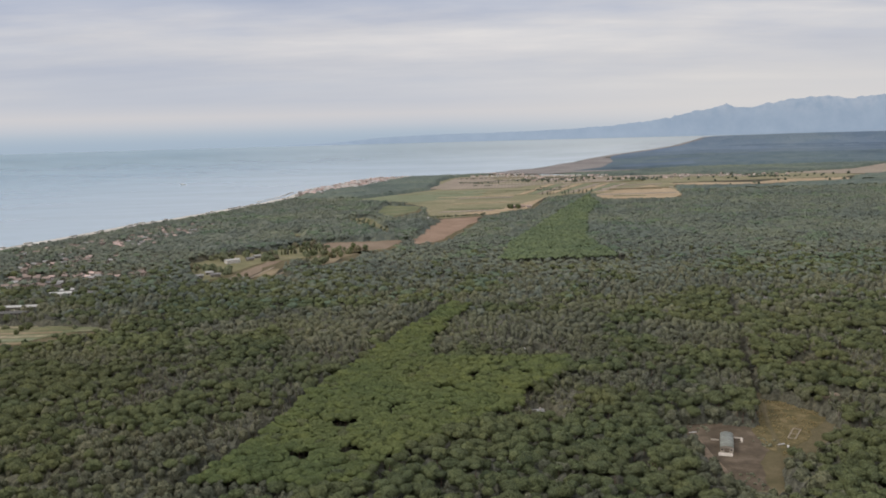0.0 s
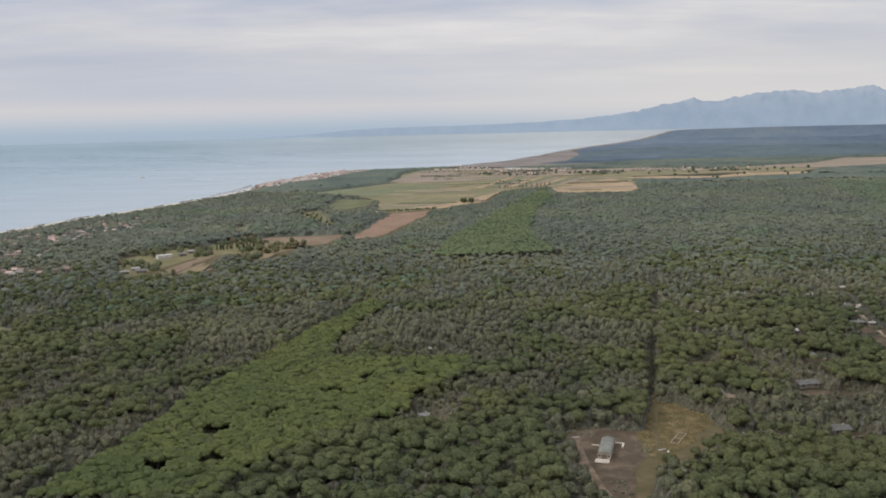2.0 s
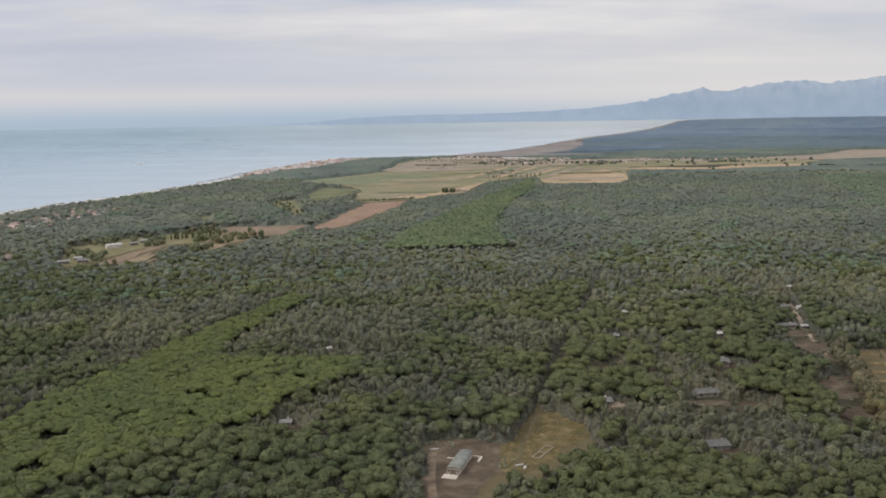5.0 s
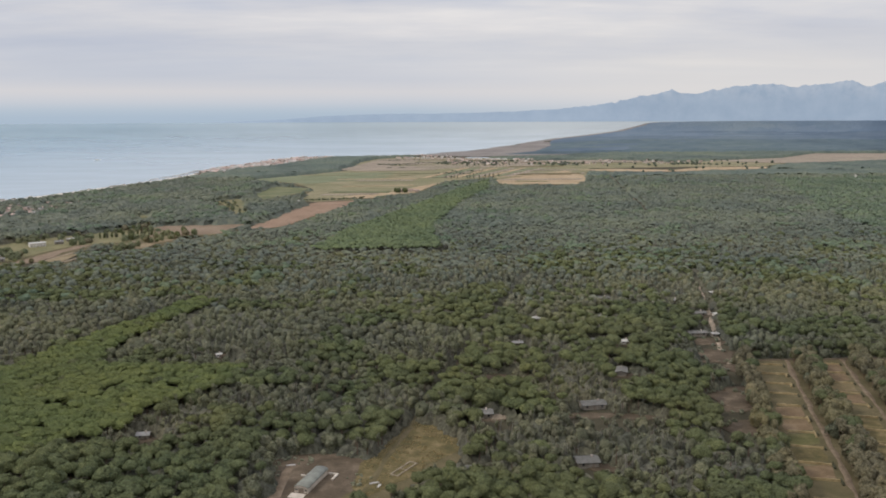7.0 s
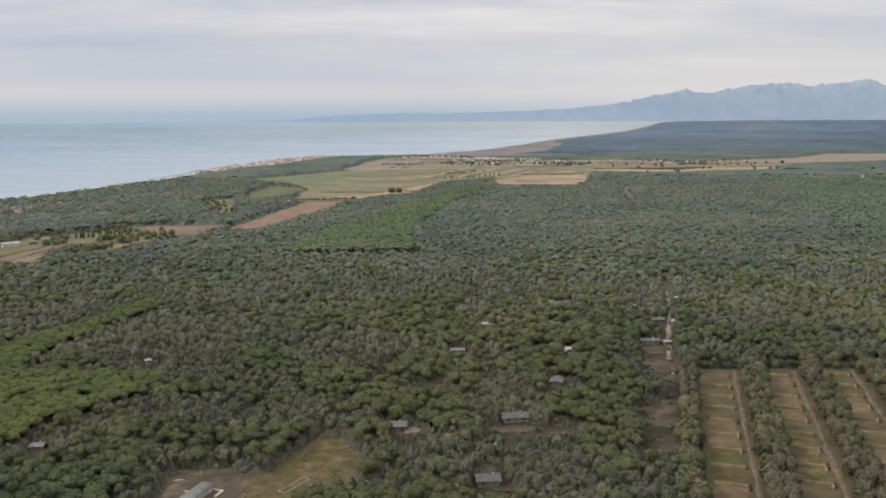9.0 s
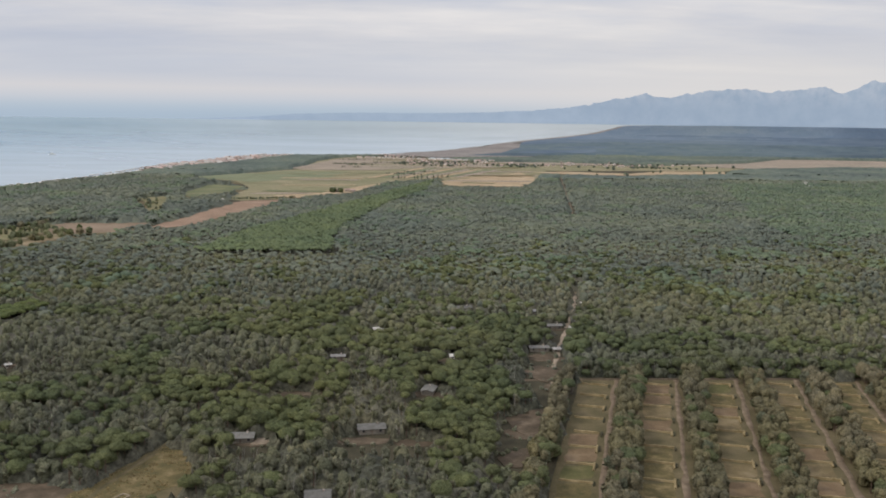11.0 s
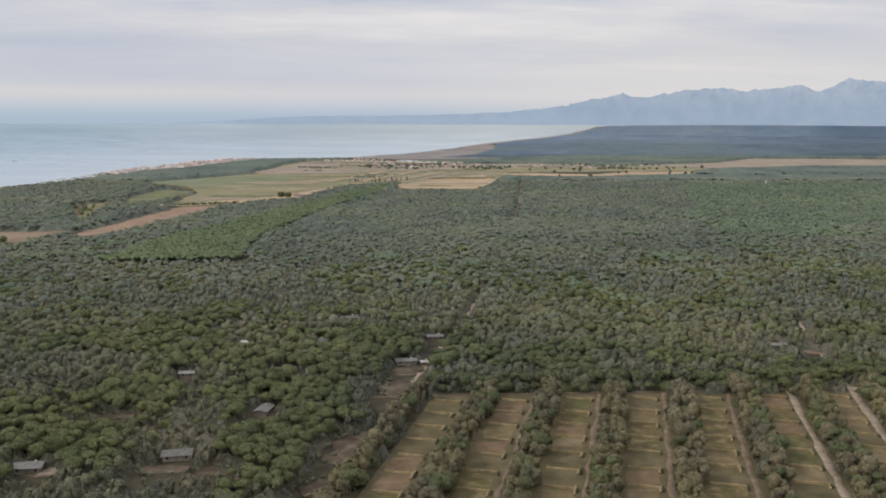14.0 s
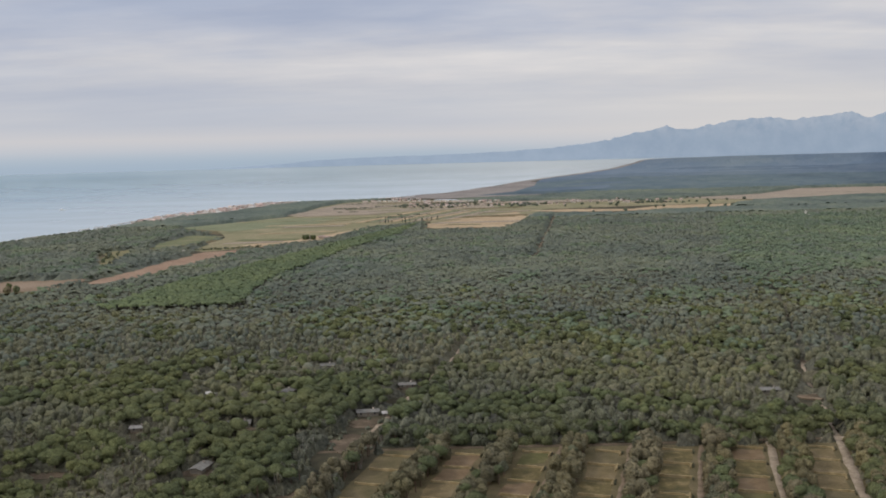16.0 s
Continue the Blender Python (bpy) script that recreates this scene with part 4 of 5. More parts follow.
for sx, sy, sl, st in ((164, 404, 4, 20), (166, 401, 3, 70), (121, 402, 3, 75), (127, 424, 4, 10), (117, 420, 2.5, 15)):
    bm = bmesh.new()
    box(bm, -sl / 2, -0.45, -0.05, sl / 2, 0.45, 0.4, 0.04)
    tagged(part("concrete_slab", bm, BOULDER), "pale thick concrete slab lying on bare ground", "slab", "slabs round the yard").matrix_basis = pose(sx, sy, 0.12, 0, 0, st)

for hx, hy, ln, wd, hh, tr, kind in WOOD_HOUSES:
    wall, roof, lab = {"cement": (HUT_WALL, CEMENT_ROOF, "low house with a grey cement roof among pines"), "white": (WHITE_WALL, WHITE_ROOF, "small white house with a white roof among pines"),
                       "tan": (HUT_WALL, PALE_ROOF, "low plastered hut with a pale roof in a clearing")}[kind]
    house(hx, hy, ln, wd, hh * 0.85, tr, wall, roof, "house", lab, "houses in the wood", rise=wd * 0.13)

# farm and institute at the edge of the wood
for hx, hy, ln, wd, hh, tr in FARM_BUILDINGS:
    house(hx, hy, ln, wd, hh, tr, WHITE_WALL if hh > 4 and ln < 40 else HUT_WALL, WHITE_ROOF if hh in (4.5, 6) else (PALE_ROOF if ln < 40 else CEMENT_ROOF), "farm_building", "long white farm building with a pale roof", "farm buildings", rise=1.0, category="farm building")
# villas in the wood by the coast
VILLA_CLUMPS = [(-425, 988, 34, 9, 24), (-448, 935, 17, 9, 12), (-500, 1080, 22, 22, 11), (-465, 1112, 30, 26, 13), (-533, 1236, 24, 24, 14), (-582, 1202, 16, 8, 6), (-508, 1325, 17, 18, 16),
                (-466, 1320, 20, 36, 18), (-479, 1512, 9, 22, 12), (-430, 1480, 15, 28, 16), (-402, 1574, 10, 14, 5), (-455, 1405, 24, 34, 16)]
VILLAS = []
for cx, cy, sx, sy, n in VILLA_CLUMPS:
    left = n
    for _ in range(400):
        vx, vy = rng.normal(cx, sx), rng.normal(cy, sy)
        if left and vx > coast_x(vy) + 50 and all(math.hypot(vx - a, vy - b) > 12.5 for a, b in VILLAS):
            VILLAS.append((vx, vy))
            left -= 1
for vx, vy in VILLAS:
    s = random.choice((6, 7, 8))
    house(vx, vy, s, 6, random.choice((3.5, 4.5)), random.uniform(-30, 30), random.choice((VILLA_WALL, PLASTER, WHITE_WALL)), random.choice((OLD_TILES, OLD_TILES, TILES, PALE_ROOF)), "villa", "plastered villa with a tiled roof among pines", "villas in the wood", windows=False)
# bathing huts on the beach
def beach_hut(x, y, ln, turn):
    e = tagged(new("beach_hut"), "low white bathing hut with a flat roof on sand", "hut", "bathing huts along the beach")
    e.matrix_basis = pose(*(float(v) for v in draw_in(x, y, 0.25)), 0, 0, turn)
    for nm, x0, y0, z0, x1, y1, z1, mt in (("wall", -ln / 2, -2.2, -0.2, ln / 2, 2.2, 2.7, WHITE_WALL), ("roof", -ln / 2 - 0.5, -2.9, 2.7, ln / 2 + 0.5, 2.7, 2.95, BOULDER), ("deck", -ln / 2, 2.2, -0.3, ln / 2, 5.0, 0.25, WOOD)):
        bm = bmesh.new()
        box(bm, x0, y0, z0, x1, y1, z1, 0.05)
        part(nm, bm, mt, e)


for i in range(64):
    by = 1255 + 16.4 * i + random.uniform(-6, 6)
    if random.random() < 0.45 + 0.4 * math.sin(by / 60.0):
        beach_hut(float(coast_x(by)) + random.uniform(12, 24), by, random.choice((6, 9, 14)), 70 + random.uniform(-8, 8))

# the seaside town
TOWN = []
for _ in range(4000):
    ty = rng.uniform(2310, 3170)
    tx = float(coast_x(ty)) + rng.uniform(24, 88 + 60 * (ty - 2310) / 860)
    if all(math.hypot(tx - a, ty - b) > 12.0 for a, b in TOWN):
        TOWN.append((tx, ty))
for tx, ty in TOWN[:330]:
    house(tx, ty, random.choice((9, 11, 14)), random.choice((8, 10)), random.choice((4.5, 6.0, 8.0)), random.choice((-12, 0, 78, 90)), random.choice((PLASTER, TOWN_WALL, TOWN_WALL, WHITE_WALL)), random.choice((TILES, TILES, BOULDER, WHITE_ROOF)),
          "town_house", "plastered seaside town house with a tiled roof", "houses of the seaside town", windows=False)
# hamlets on the plain
for x0, x1, y0, y1, n in ((300, 700, 2690, 3000, 40), (720, 1140, 2680, 2930, 34), (120, 330, 3180, 3330, 14)):
    for _ in range(n):
        house(random.uniform(x0, x1), random.uniform(y0, y1), random.choice((6, 9)), 6, random.choice((4.0, 5.0)), random.uniform(-20, 20), random.choice((PLASTER, TOWN_WALL)), random.choice((TILES, TILES, CEMENT_ROOF)), "farmhouse",
              "plastered farmhouse on the plain", "farmhouses of the plain", windows=False)
# boathouses and nets along the river
for i in range(30):
    u = (i + random.uniform(0.1, 0.9)) / 30
    house(130 + 500 * u, 3150 - 170 * u + random.uniform(-14, 14), random.choice((8, 12, 16)), 6, 3.5, random.uniform(-25, 0), random.choice((TOWN_WALL, WHITE_WALL)), random.choice((WHITE_ROOF, BOULDER, TILES)), "boathouse",
          "low pale boathouse on the river bank", "boathouses on the river", windows=False, category="boathouse")
for hx, hy in ((160, 1782), (178, 1790), (190, 1780), (-25, 1578)):
    house(hx, hy, 10, 7, 4, random.uniform(-20, 20), PLASTER, TILES, "farmhouse", "small plastered farmhouse among field trees", "farmhouses of the plain", windows=False)
house(1187, 1980, 15, 6, 6, 10, WHITE_WALL, WHITE_ROOF, "church", "white church standing above the treetops", "", windows=False, category="church")
bm = bmesh.new()
box(bm, -1.7, -1.7, -0.3, 1.7, 1.7, 15, 0.2)
box(bm, -2.1, -2.1, 15, 2.1, 2.1, 15.7, 0.1)
tagged(part("bell_tower", bm, WHITE_WALL), "square white bell tower by a church", "tower").matrix_basis = pose(1176, 1976, 0)

# a white ship lying off the coast
ship = tagged(new("ship"), "small white ship lying off the coast", "ship")
ship.matrix_basis = pose(*(float(v) for v in draw_in(-920, 3150, -1.2)), 0, 0, 15)
bm = bmesh.new()
box(bm, -11, -2.6, -0.8, 11, 2.6, 2.4)
for v in bm.verts:
    if v.co.x > 0:
        v.co.y *= 0.25 if v.co.z > 0 else 0.1
        v.co.x += 2 if v.co.z > 0 else 0
    if v.co.z < 0:
        v.co.y *= 0.6
part("hull", bm, WHITE_PAINT, ship)
bm = bmesh.new()
box(bm, -7, -1.9, 2.4, 2, 1.9, 5.0, 0.2)
part("cabin", bm, WHITE_PAINT, ship)
bm = bmesh.new()
box(bm, -0.15, -0.15, 5.0, 0.15, 0.15, 11.0)
part("mast", bm, WHITE_PAINT, ship)


# ---------------------------------------------------------------- trees
def ico(sub):
    bm = bmesh.new()
    bmesh.ops.create_icosphere(bm, subdivisions=sub, radius=1.0)
    v = np.array([q.co[:] for q in bm.verts])
    f = np.array([[q.index for q in p.verts] for p in bm.faces])
    bm.free()
    return v, f


ICO1, ICO2 = ico(1), ico(2)


def lump(src, centre, size, rough, r):
    v, f = src
    k = 1 + rough * (r.random(len(v))[:, None] - 0.5) * 2
    a = r.uniform(0, 6.28)
    c, s = math.cos(a), math.sin(a)
    w = v @ np.array([[c, -s, 0], [s, c, 0], [0, 0, 1]])
    return w * k * np.array(size) + np.array(centre), f


def joined(pieces):
    vs, fs, n = [], [], 0
    for v, f in pieces:
        vs.append(v)
        fs.append(f + n)
        n += len(v)
    return np.concatenate(vs), np.concatenate(fs)


def drop_low(v, f, z):
    keep = v[f].mean(1)[:, 2] > z
    f = f[keep]
    used, inv = np.unique(f, return_inverse=True)
    return v[used], inv.reshape(-1, 3)


def dome(r, around, levels, tall, rough, scallop, under):
    """A leafy dome on rings of points: lumpy surface, scalloped rim, closed below. Unit radius, its top near 0."""
    ph, q = r.uniform(0, 6.283, 3), r.uniform(0.86, 1.14)
    v, f = [[0, 0, r.uniform(-0.05, 0.03)]], []
    for k, (rho, z) in enumerate(levels):
        for i in range(around):
            a = 6.283 * (i + 0.5 * (k % 2)) / around
            rim = 1 + scallop * (math.sin(3 * a + ph[0]) * 0.6 + math.sin(5 * a + ph[1]) * 0.4) + rough * (r.random() - 0.5)
            v.append([rho * rim * q * math.cos(a), rho * rim / q * math.sin(a), z * tall + rough * (r.random() - 0.5) * 1.3 * (k < len(levels) - 1)])
    for i in range(around):
        f.append([0, 1 + i, 1 + (i + 1) % around])
    for k in range(len(levels) - 1):
        a0, b0 = 1 + k * around, 1 + (k + 1) * around
        for i in range(around):
            j = (i + 1) % around
            if k % 2 == 0:
                f += [[a0 + i, b0 + i, a0 + j], [a0 + j, b0 + i, b0 + j]]
            else:
                f += [[a0 + i, b0 + i, b0 + j], [a0 + i, b0 + j, a0 + j]]
    if under:
        last = 1 + (len(levels) - 1) * around
        v.append([0, 0, levels[-1][1] * tall - 0.1])
        f += [[last + (i + 1) % around, last + i, len(v) - 1] for i in range(around)]
    return np.array(v, float), np.array(f)


def fluff(r, core, n, size, loose=0.6, lift=0.03):
    """Tufts of leaves standing loosely on a core shape."""
    v, f = core
    a, b, c = v[f[:, 0]], v[f[:, 1]], v[f[:, 2]]
    nrm = np.cross(b - a, c - a)
    area = np.linalg.norm(nrm, axis=1) + 1e-9
    nrm = nrm / area[:, None]
    mid = v.mean(0)
    nrm = nrm * np.sign(((a + b + c) / 3 - mid + 1e-6) * nrm).sum(1, keepdims=True).clip(-1, 1)
    pick = r.choice(len(f), n, p=area / area.sum())
    w = r.dirichlet((1, 1, 1), n)
    p = a[pick] * w[:, :1] + b[pick] * w[:, 1:2] + c[pick] * w[:, 2:]
    d = nrm[pick] + loose * r.normal(0, 1, (n, 3)) + np.array([0, 0, 0.25])
    d /= np.linalg.norm(d, axis=1)[:, None] + 1e-9
    t = np.cross(d, r.normal(0, 1, (n, 3)))
    t /= np.linalg.norm(t, axis=1)[:, None] + 1e-9
    u = np.cross(d, t)
    p = p + nrm[pick] * lift
    s = size * r.uniform(0.65, 1.3, (n, 1))
    tri = np.stack([p + t * s, p + (-0.5 * t + 0.8 * u) * s * r.uniform(0.6, 1.1, (n, 1)), p + (-0.5 * t - 0.8 * u) * s * r.uniform(0.6, 1.1, (n, 1))], 1)
    return tri.reshape(-1, 3), np.arange(3 * n).reshape(-1, 3)


def pine_crown(r, fine=True, low=False):
    """Umbrella crown: a broad dome of tufts with an uneven rim."""
    tall = r.uniform(0.54, 0.80) if not low else r.uniform(0.36, 0.48)
    if not fine:
        core = dome(r, 7, [(0.5, -0.2), (0.90, -0.66), (0.84, -1.3)], tall, 0.20, 0.14, False)
        return joined([core, fluff(r, core, 20, 0.30, 0.42)])
    core = dome(r, 9, [(0.36, -0.08), (0.68, -0.28), (0.91, -0.68), (0.84, -1.25)], tall, 0.20, 0.14, False)
    return joined([core, fluff(r, core, 78, 0.21, 0.22 if low else 0.42)])


def oak_crown(r, fine=True):
    """Tall, broken crown of leafy clumps."""
    tall = r.uniform(0.9, 1.25)
    if not fine:
        core = dome(r, 6, [(0.42, -0.12), (0.74, -0.45), (0.80, -1.0), (0.7, -1.5)], tall, 0.28, 0.2, False)
        return joined([core, fluff(r, core, 22, 0.29, 0.8, 0.06)])
    p = [dome(r, 7, [(0.32, -0.1), (0.58, -0.36), (0.68, -0.8), (0.6, -1.35)], tall, 0.26, 0.2, False)]
    for i in range(3):
        a, d = r.uniform(0, 6.283), r.uniform(0.3, 0.66)
        q = r.uniform(0.24, 0.38)
        p.append(lump(ICO1, (d * math.cos(a), d * math.sin(a), -0.2 - 0.95 * d * d - r.uniform(0, 0.35)), (q, q, q * 1.2), 0.3, r))
    core = joined(p)
    return joined([core, fluff(r, core, 76, 0.20, 0.85, 0.07)])


def thin_crown(r, fine=True):
    """Upright, sparse crown of narrow clumps."""
    if not fine:
        core = dome(r, 6, [(0.28, -0.1), (0.52, -0.45), (0.6, -1.0), (0.54, -1.7)], r.uniform(1.0, 1.35), 0.28, 0.2, False)
        return joined([core, fluff(r, core, 22, 0.26, 0.9, 0.08)])
    p = []
    for i in range(5):
        a, d = r.uniform(0, 6.283), r.uniform(0.05, 0.5)
        q = r.uniform(0.17, 0.28)
        p.append(lump(ICO1, (d * math.cos(a), d * math.sin(a), -0.55 - 0.7 * d - r.uniform(0, 0.7)), (q, q, q * 2.6), 0.28, r))
    core = joined(p)
    return joined([core, fluff(r, core, 66, 0.16, 1.0, 0.08)])


def far_crown(r, i):
    core = drop_low(*lump(ICO1, (0, 0, -0.55), (0.80 + 0.03 * i, 1.12 - 0.03 * i, 0.5), 0.22, r), -0.6)
    return joined([core, fluff(r, core, 7, 0.36, 0.28, 0.03)])


def trunk_shape():
    """Tapered five-sided trunk with two limbs, one metre high."""
    p = []
    ang = np.arange(5) * 2 * math.pi / 5
    ring = np.stack([np.cos(ang), np.sin(ang)], 1)
    for (x0, y0, z0, r0), (x1, y1, z1, r1) in (((0, 0, -0.03, 0.030), (0.01, 0, 0.93, 0.014)), ((0, 0, 0.55, 0.014), (0.16, 0.05, 0.88, 0.006)), ((0, 0, 0.6, 0.014), (-0.14, 0.09, 0.9, 0.006))):
        v = np.concatenate([np.c_[ring * r0 + [x0, y0], np.full(5, z0)], np.c_[ring * r1 + [x1, y1], np.full(5, z1)]])
        f = []
        for i in range(5):
            j = (i + 1) % 5
            f += [[i, j, 5 + j], [i, 5 + j, 5 + i]]
        p.append((v, np.array(f)))
    return joined(p)


SHAPES = {}
for kind, fn in (("pine", pine_crown), ("oak", oak_crown), ("thin", thin_crown)):
    SHAPES[kind, "far"] = [far_crown(np.random.default_rng(90 + i), i) for i in range(12)]
    for fine in (True, False):
        SHAPES[kind, fine] = [fn(np.random.default_rng(20 + i), fine) for i in range(12)]
SHAPES["umbrella", True] = [pine_crown(np.random.default_rng(70 + i), True, True) for i in range(12)]
TRUNK = trunk_shape()


def in_garden(x, y):
    """True on the open ground round a villa and a little way before it."""
    hit = np.zeros(np.shape(x), bool)
    some = (x < -330) & (y > 840) & (y < 1680)
    px, py = x[some], y[some]
    near = np.zeros(len(px), bool)
    for k in (1.0, 1.011, 1.022, 1.033):
        kx, ky = toward(px, py, k, 50.0, 20.0)
        for vx, vy in VILLAS:
            near |= (kx - vx) ** 2 + (ky - vy) ** 2 < 33
    hit[some] = near
    return hit


def scatter(x0, x1, y0, y1, step, seed):
    """Tree places on a shaken grid inside the strip of land that the flight looks over."""
    r = np.random.default_rng(seed)
    X, Y = np.meshgrid(np.arange(x0, x1, step), np.arange(y0, y1, step))
    X = X + step * 0.5 * (np.floor(Y / step) % 2)
    X, Y = (X + r.uniform(-0.42, 0.42, X.shape) * step).ravel(), (Y + r.uniform(-0.42, 0.42, Y.shape) * step).ravel()
    ok = ((X > 1 - 0.60 * Y - 30) & (X < 426 + 0.66 * (Y - 145) + 40)) | (Y < 306)
    X, Y = X[ok], Y[ok]
    ok = ~open_ground(X, Y)
    ok &= ~in_garden(X, Y)
    return X[ok], Y[ok]


def kinds(x, y, seed):
    """Which tree grows where, in drifts: 0 bright pine, 1 dark pine, 2 oak, 3 thin brown."""
    r = np.random.default_rng(seed).random(len(x))
    big, mid, low = vnoise(x, y, 170, 1), vnoise(x, y, 45, 2), vnoise(x, y, 24, 7)
    east = np.clip((x - 40) / 160, 0, 1) * np.clip((760 - y) / 200, 0, 1)
    green = 0.50 * mid + 0.25 * big + 0.25 * low + 0.10 * east - 0.07 * np.clip((60 - x) / 60, 0, 1) * np.clip((x + 110) / 60, 0, 1) + 0.05 * np.clip((-60 - x) / 100, 0, 1)
    green = green - 0.17 * np.exp(-((x - 110) / 100) ** 2 - ((y - 620) / 110) ** 2) + 0.06 * np.exp(-((x - 250) / 90) ** 2 - ((y - 480) / 90) ** 2)
    pine = green + 0.20 * (r - 0.5) > 0.56
    k = np.where(pine, np.where(vnoise(x, y, 40, 12) + 0.3 * (r - 0.5) > 0.62, 0, 1), np.where(vnoise(x, y, 60, 15) + 0.25 * (r - 0.5) > 0.55, 3, 2))
    k = np.where(inside(x, y, STAND_NEAR), np.where(r < 0.96, 0, 1), k)
    k = np.where(inside(x, y, STAND_FAR), 0, k)
    k = np.where(inside(x, y, STAND_EAST) & (r < 0.9), 0, k)
    south = (x > -60) & (x < 110) & (y < 440) & ~inside(x, y, STAND_NEAR)
    k = np.where(south & (r < 0.8), np.where(r < 0.62, 0, 1), k)
    return k


CROWN = {6: ("oak", FAR_HEDGE), 5: ("oak", LIGHT_LEAVES), 4: ("oak", ROW_LEAVES), 0: ("pine", PINE), 1: ("pine", PINE_DARK), 2: ("oak", OAK), 3: ("thin", BARE)}
WOODNAMES = {0: ("pine_wood", "bright green umbrella pines, crown to crown"), 1: ("dark_pine_wood", "dark green umbrella pines in the mixed wood"), 2: ("oak_wood", "dull olive oaks in the mixed wood"), 3: ("thin_wood", "grey-brown thin-leaved trees in the mixed wood")}


def sizes(k, x, y, seed):
    r = np.random.default_rng(seed)
    n = len(k)
    rad = np.choose(k, [3.8, 3.85, 3.6, 3.0]) * (0.62 + 0.85 * r.random(n) ** 1.7)
    top = np.choose(k, [9.5, 9.5, 8.6, 9.0]) * r.uniform(0.74, 1.2, n)
    stand = inside(x, y, STAND_NEAR) | inside(x, y, STAND_FAR)
    top = np.where(stand, 10.0 + r.uniform(-1.1, 0.9, n) + 2.0 * inside(x, y, STAND_FAR), top)
    rad = np.where(stand, 3.9 * r.uniform(0.82, 1.2, n), rad)
    return rad, top, r.uniform(0, 6.283, n), r.integers(0, 12, n)


def plant(places, name, label, shapes, mat):
    """Many crowns as one mesh."""
    x, y, rad, top, turn, which = places
    vs, fs, n = [], [], 0
    for i, (v, f) in enumerate(shapes):
        s = which == i
        m = int(s.sum())
        if not m:
            continue
        c, q = np.cos(turn[s])[:, None], np.sin(turn[s])[:, None]
        R = rad[s][:, None]
        V = np.stack([(v[:, 0] * c - v[:, 1] * q) * R + x[s][:, None], (v[:, 0] * q + v[:, 1] * c) * R + y[s][:, None], v[:, 2] * R + top[s][:, None]], -1)
        vs.append(V.reshape(-1, 3))
        fs.append((f[None] + (np.arange(m) * len(v))[:, None, None]).reshape(-1, 3) + n)
        n += m * len(v)
    return tagged(mesh_from(name, np.concatenate(vs), np.concatenate(fs), mat, True), label, "trees", kind="stuff")


def plant_trunks(x, y, top, name):
    v, f = TRUNK[0][:10], TRUNK[1][:10]
    V = np.stack([v[:, 0] * top[:, None] + x[:, None], v[:, 1] * top[:, None] + y[:, None], v[:, 2] * top[:, None] * 0.95], -1)
    F = f[None] + (np.arange(len(x)) * len(v))[:, None, None]
    return tagged(mesh_from(name, V.reshape(-1, 3), F.reshape(-1, 3), BARK), "grey-brown trunks under the crowns", "tree trunks", kind="stuff")


def plant_stems(x, y, top, name):
    """Three slender upright stems to each thin tree."""
    r = np.random.default_rng(91)
    ang = np.arange(4) * math.pi / 2
    ring = np.stack([np.cos(ang), np.sin(ang)], 1)
    f = np.array([q for i in range(4) for q in ([i, (i + 1) % 4, 4 + (i + 1) % 4], [i, 4 + (i + 1) % 4, 4 + i])])
    X, Y, T = np.repeat(x, 3), np.repeat(y, 3), np.repeat(top, 3) * r.uniform(0.8, 1.02, 3 * len(x))
    dx, dy = r.uniform(-1.9, 1.9, len(X)), r.uniform(-1.9, 1.9, len(X))
    low = np.stack([ring[None, :, 0] * 0.17 + (X + 0.4 * dx)[:, None], ring[None, :, 1] * 0.17 + (Y + 0.4 * dy)[:, None], np.zeros((len(X), 4))], -1)
    high = np.stack([ring[None, :, 0] * 0.08 + (X + dx)[:, None], ring[None, :, 1] * 0.08 + (Y + dy)[:, None], np.repeat(T[:, None], 4, 1)], -1)
    V = np.concatenate([low, high], 1).reshape(-1, 3)
    return tagged(mesh_from(name, V, (f[None] + (np.arange(len(X)) * 8)[:, None, None]).reshape(-1, 3), PALE_BARK), "pale grey stems of thin upright trees", "tree trunks", kind="stuff")


# the trees round the yard and the nearest houses, each a thing of its own
def own_tree(x, y, k, rad, top, turn, which):
    nm, lab = {0: ("stone_pine", "bright green umbrella-shaped stone pine"), 1: ("stone_pine", "dark green umbrella-shaped stone pine"), 2: ("oak_tree", "dull olive round-crowned oak"), 3: ("thin_tree", "grey-brown thin-leaved upright tree")}[k]
    e = tagged(new(nm), lab, "tree", "trees round the yard and houses")
    e.matrix_basis = pose(x, y, 0, 0, 0, math.degrees(turn))
    kind, mat = CROWN[k]
    key = (k, which)
    if key not in TREE_MESHES:
        v, f = SHAPES[kind, True][which]
        o = mesh_from("crown", v, f, mat, True)
        TREE_MESHES[key] = o.data
        bpy.data.objects.remove(o)
    if "trunk" not in TREE_MESHES:
        o = mesh_from("trunk", *TRUNK, BARK)
        TREE_MESHES["trunk"] = o.data
        bpy.data.objects.remove(o)
    shared("crown", TREE_MESHES[key], e, Matrix.Translation((0, 0, top)) @ Matrix.Diagonal((rad, rad, rad, 1)))
    shared("trunk", TREE_MESHES["trunk"], e, Matrix.Diagonal((top, top, top * 0.95, 1)))


TREE_MESHES = {}
# tussocks of dry grass in the glade and round the yard, small bushes in the open ground
TUSSOCK = foliage("tussock_grass", [(0.13, 0.105, 0.048), (0.17, 0.135, 0.064), (0.24, 0.19, 0.10)], (0.19, 0.145, 0.072), 3.0)
_r = np.random.default_rng(77)
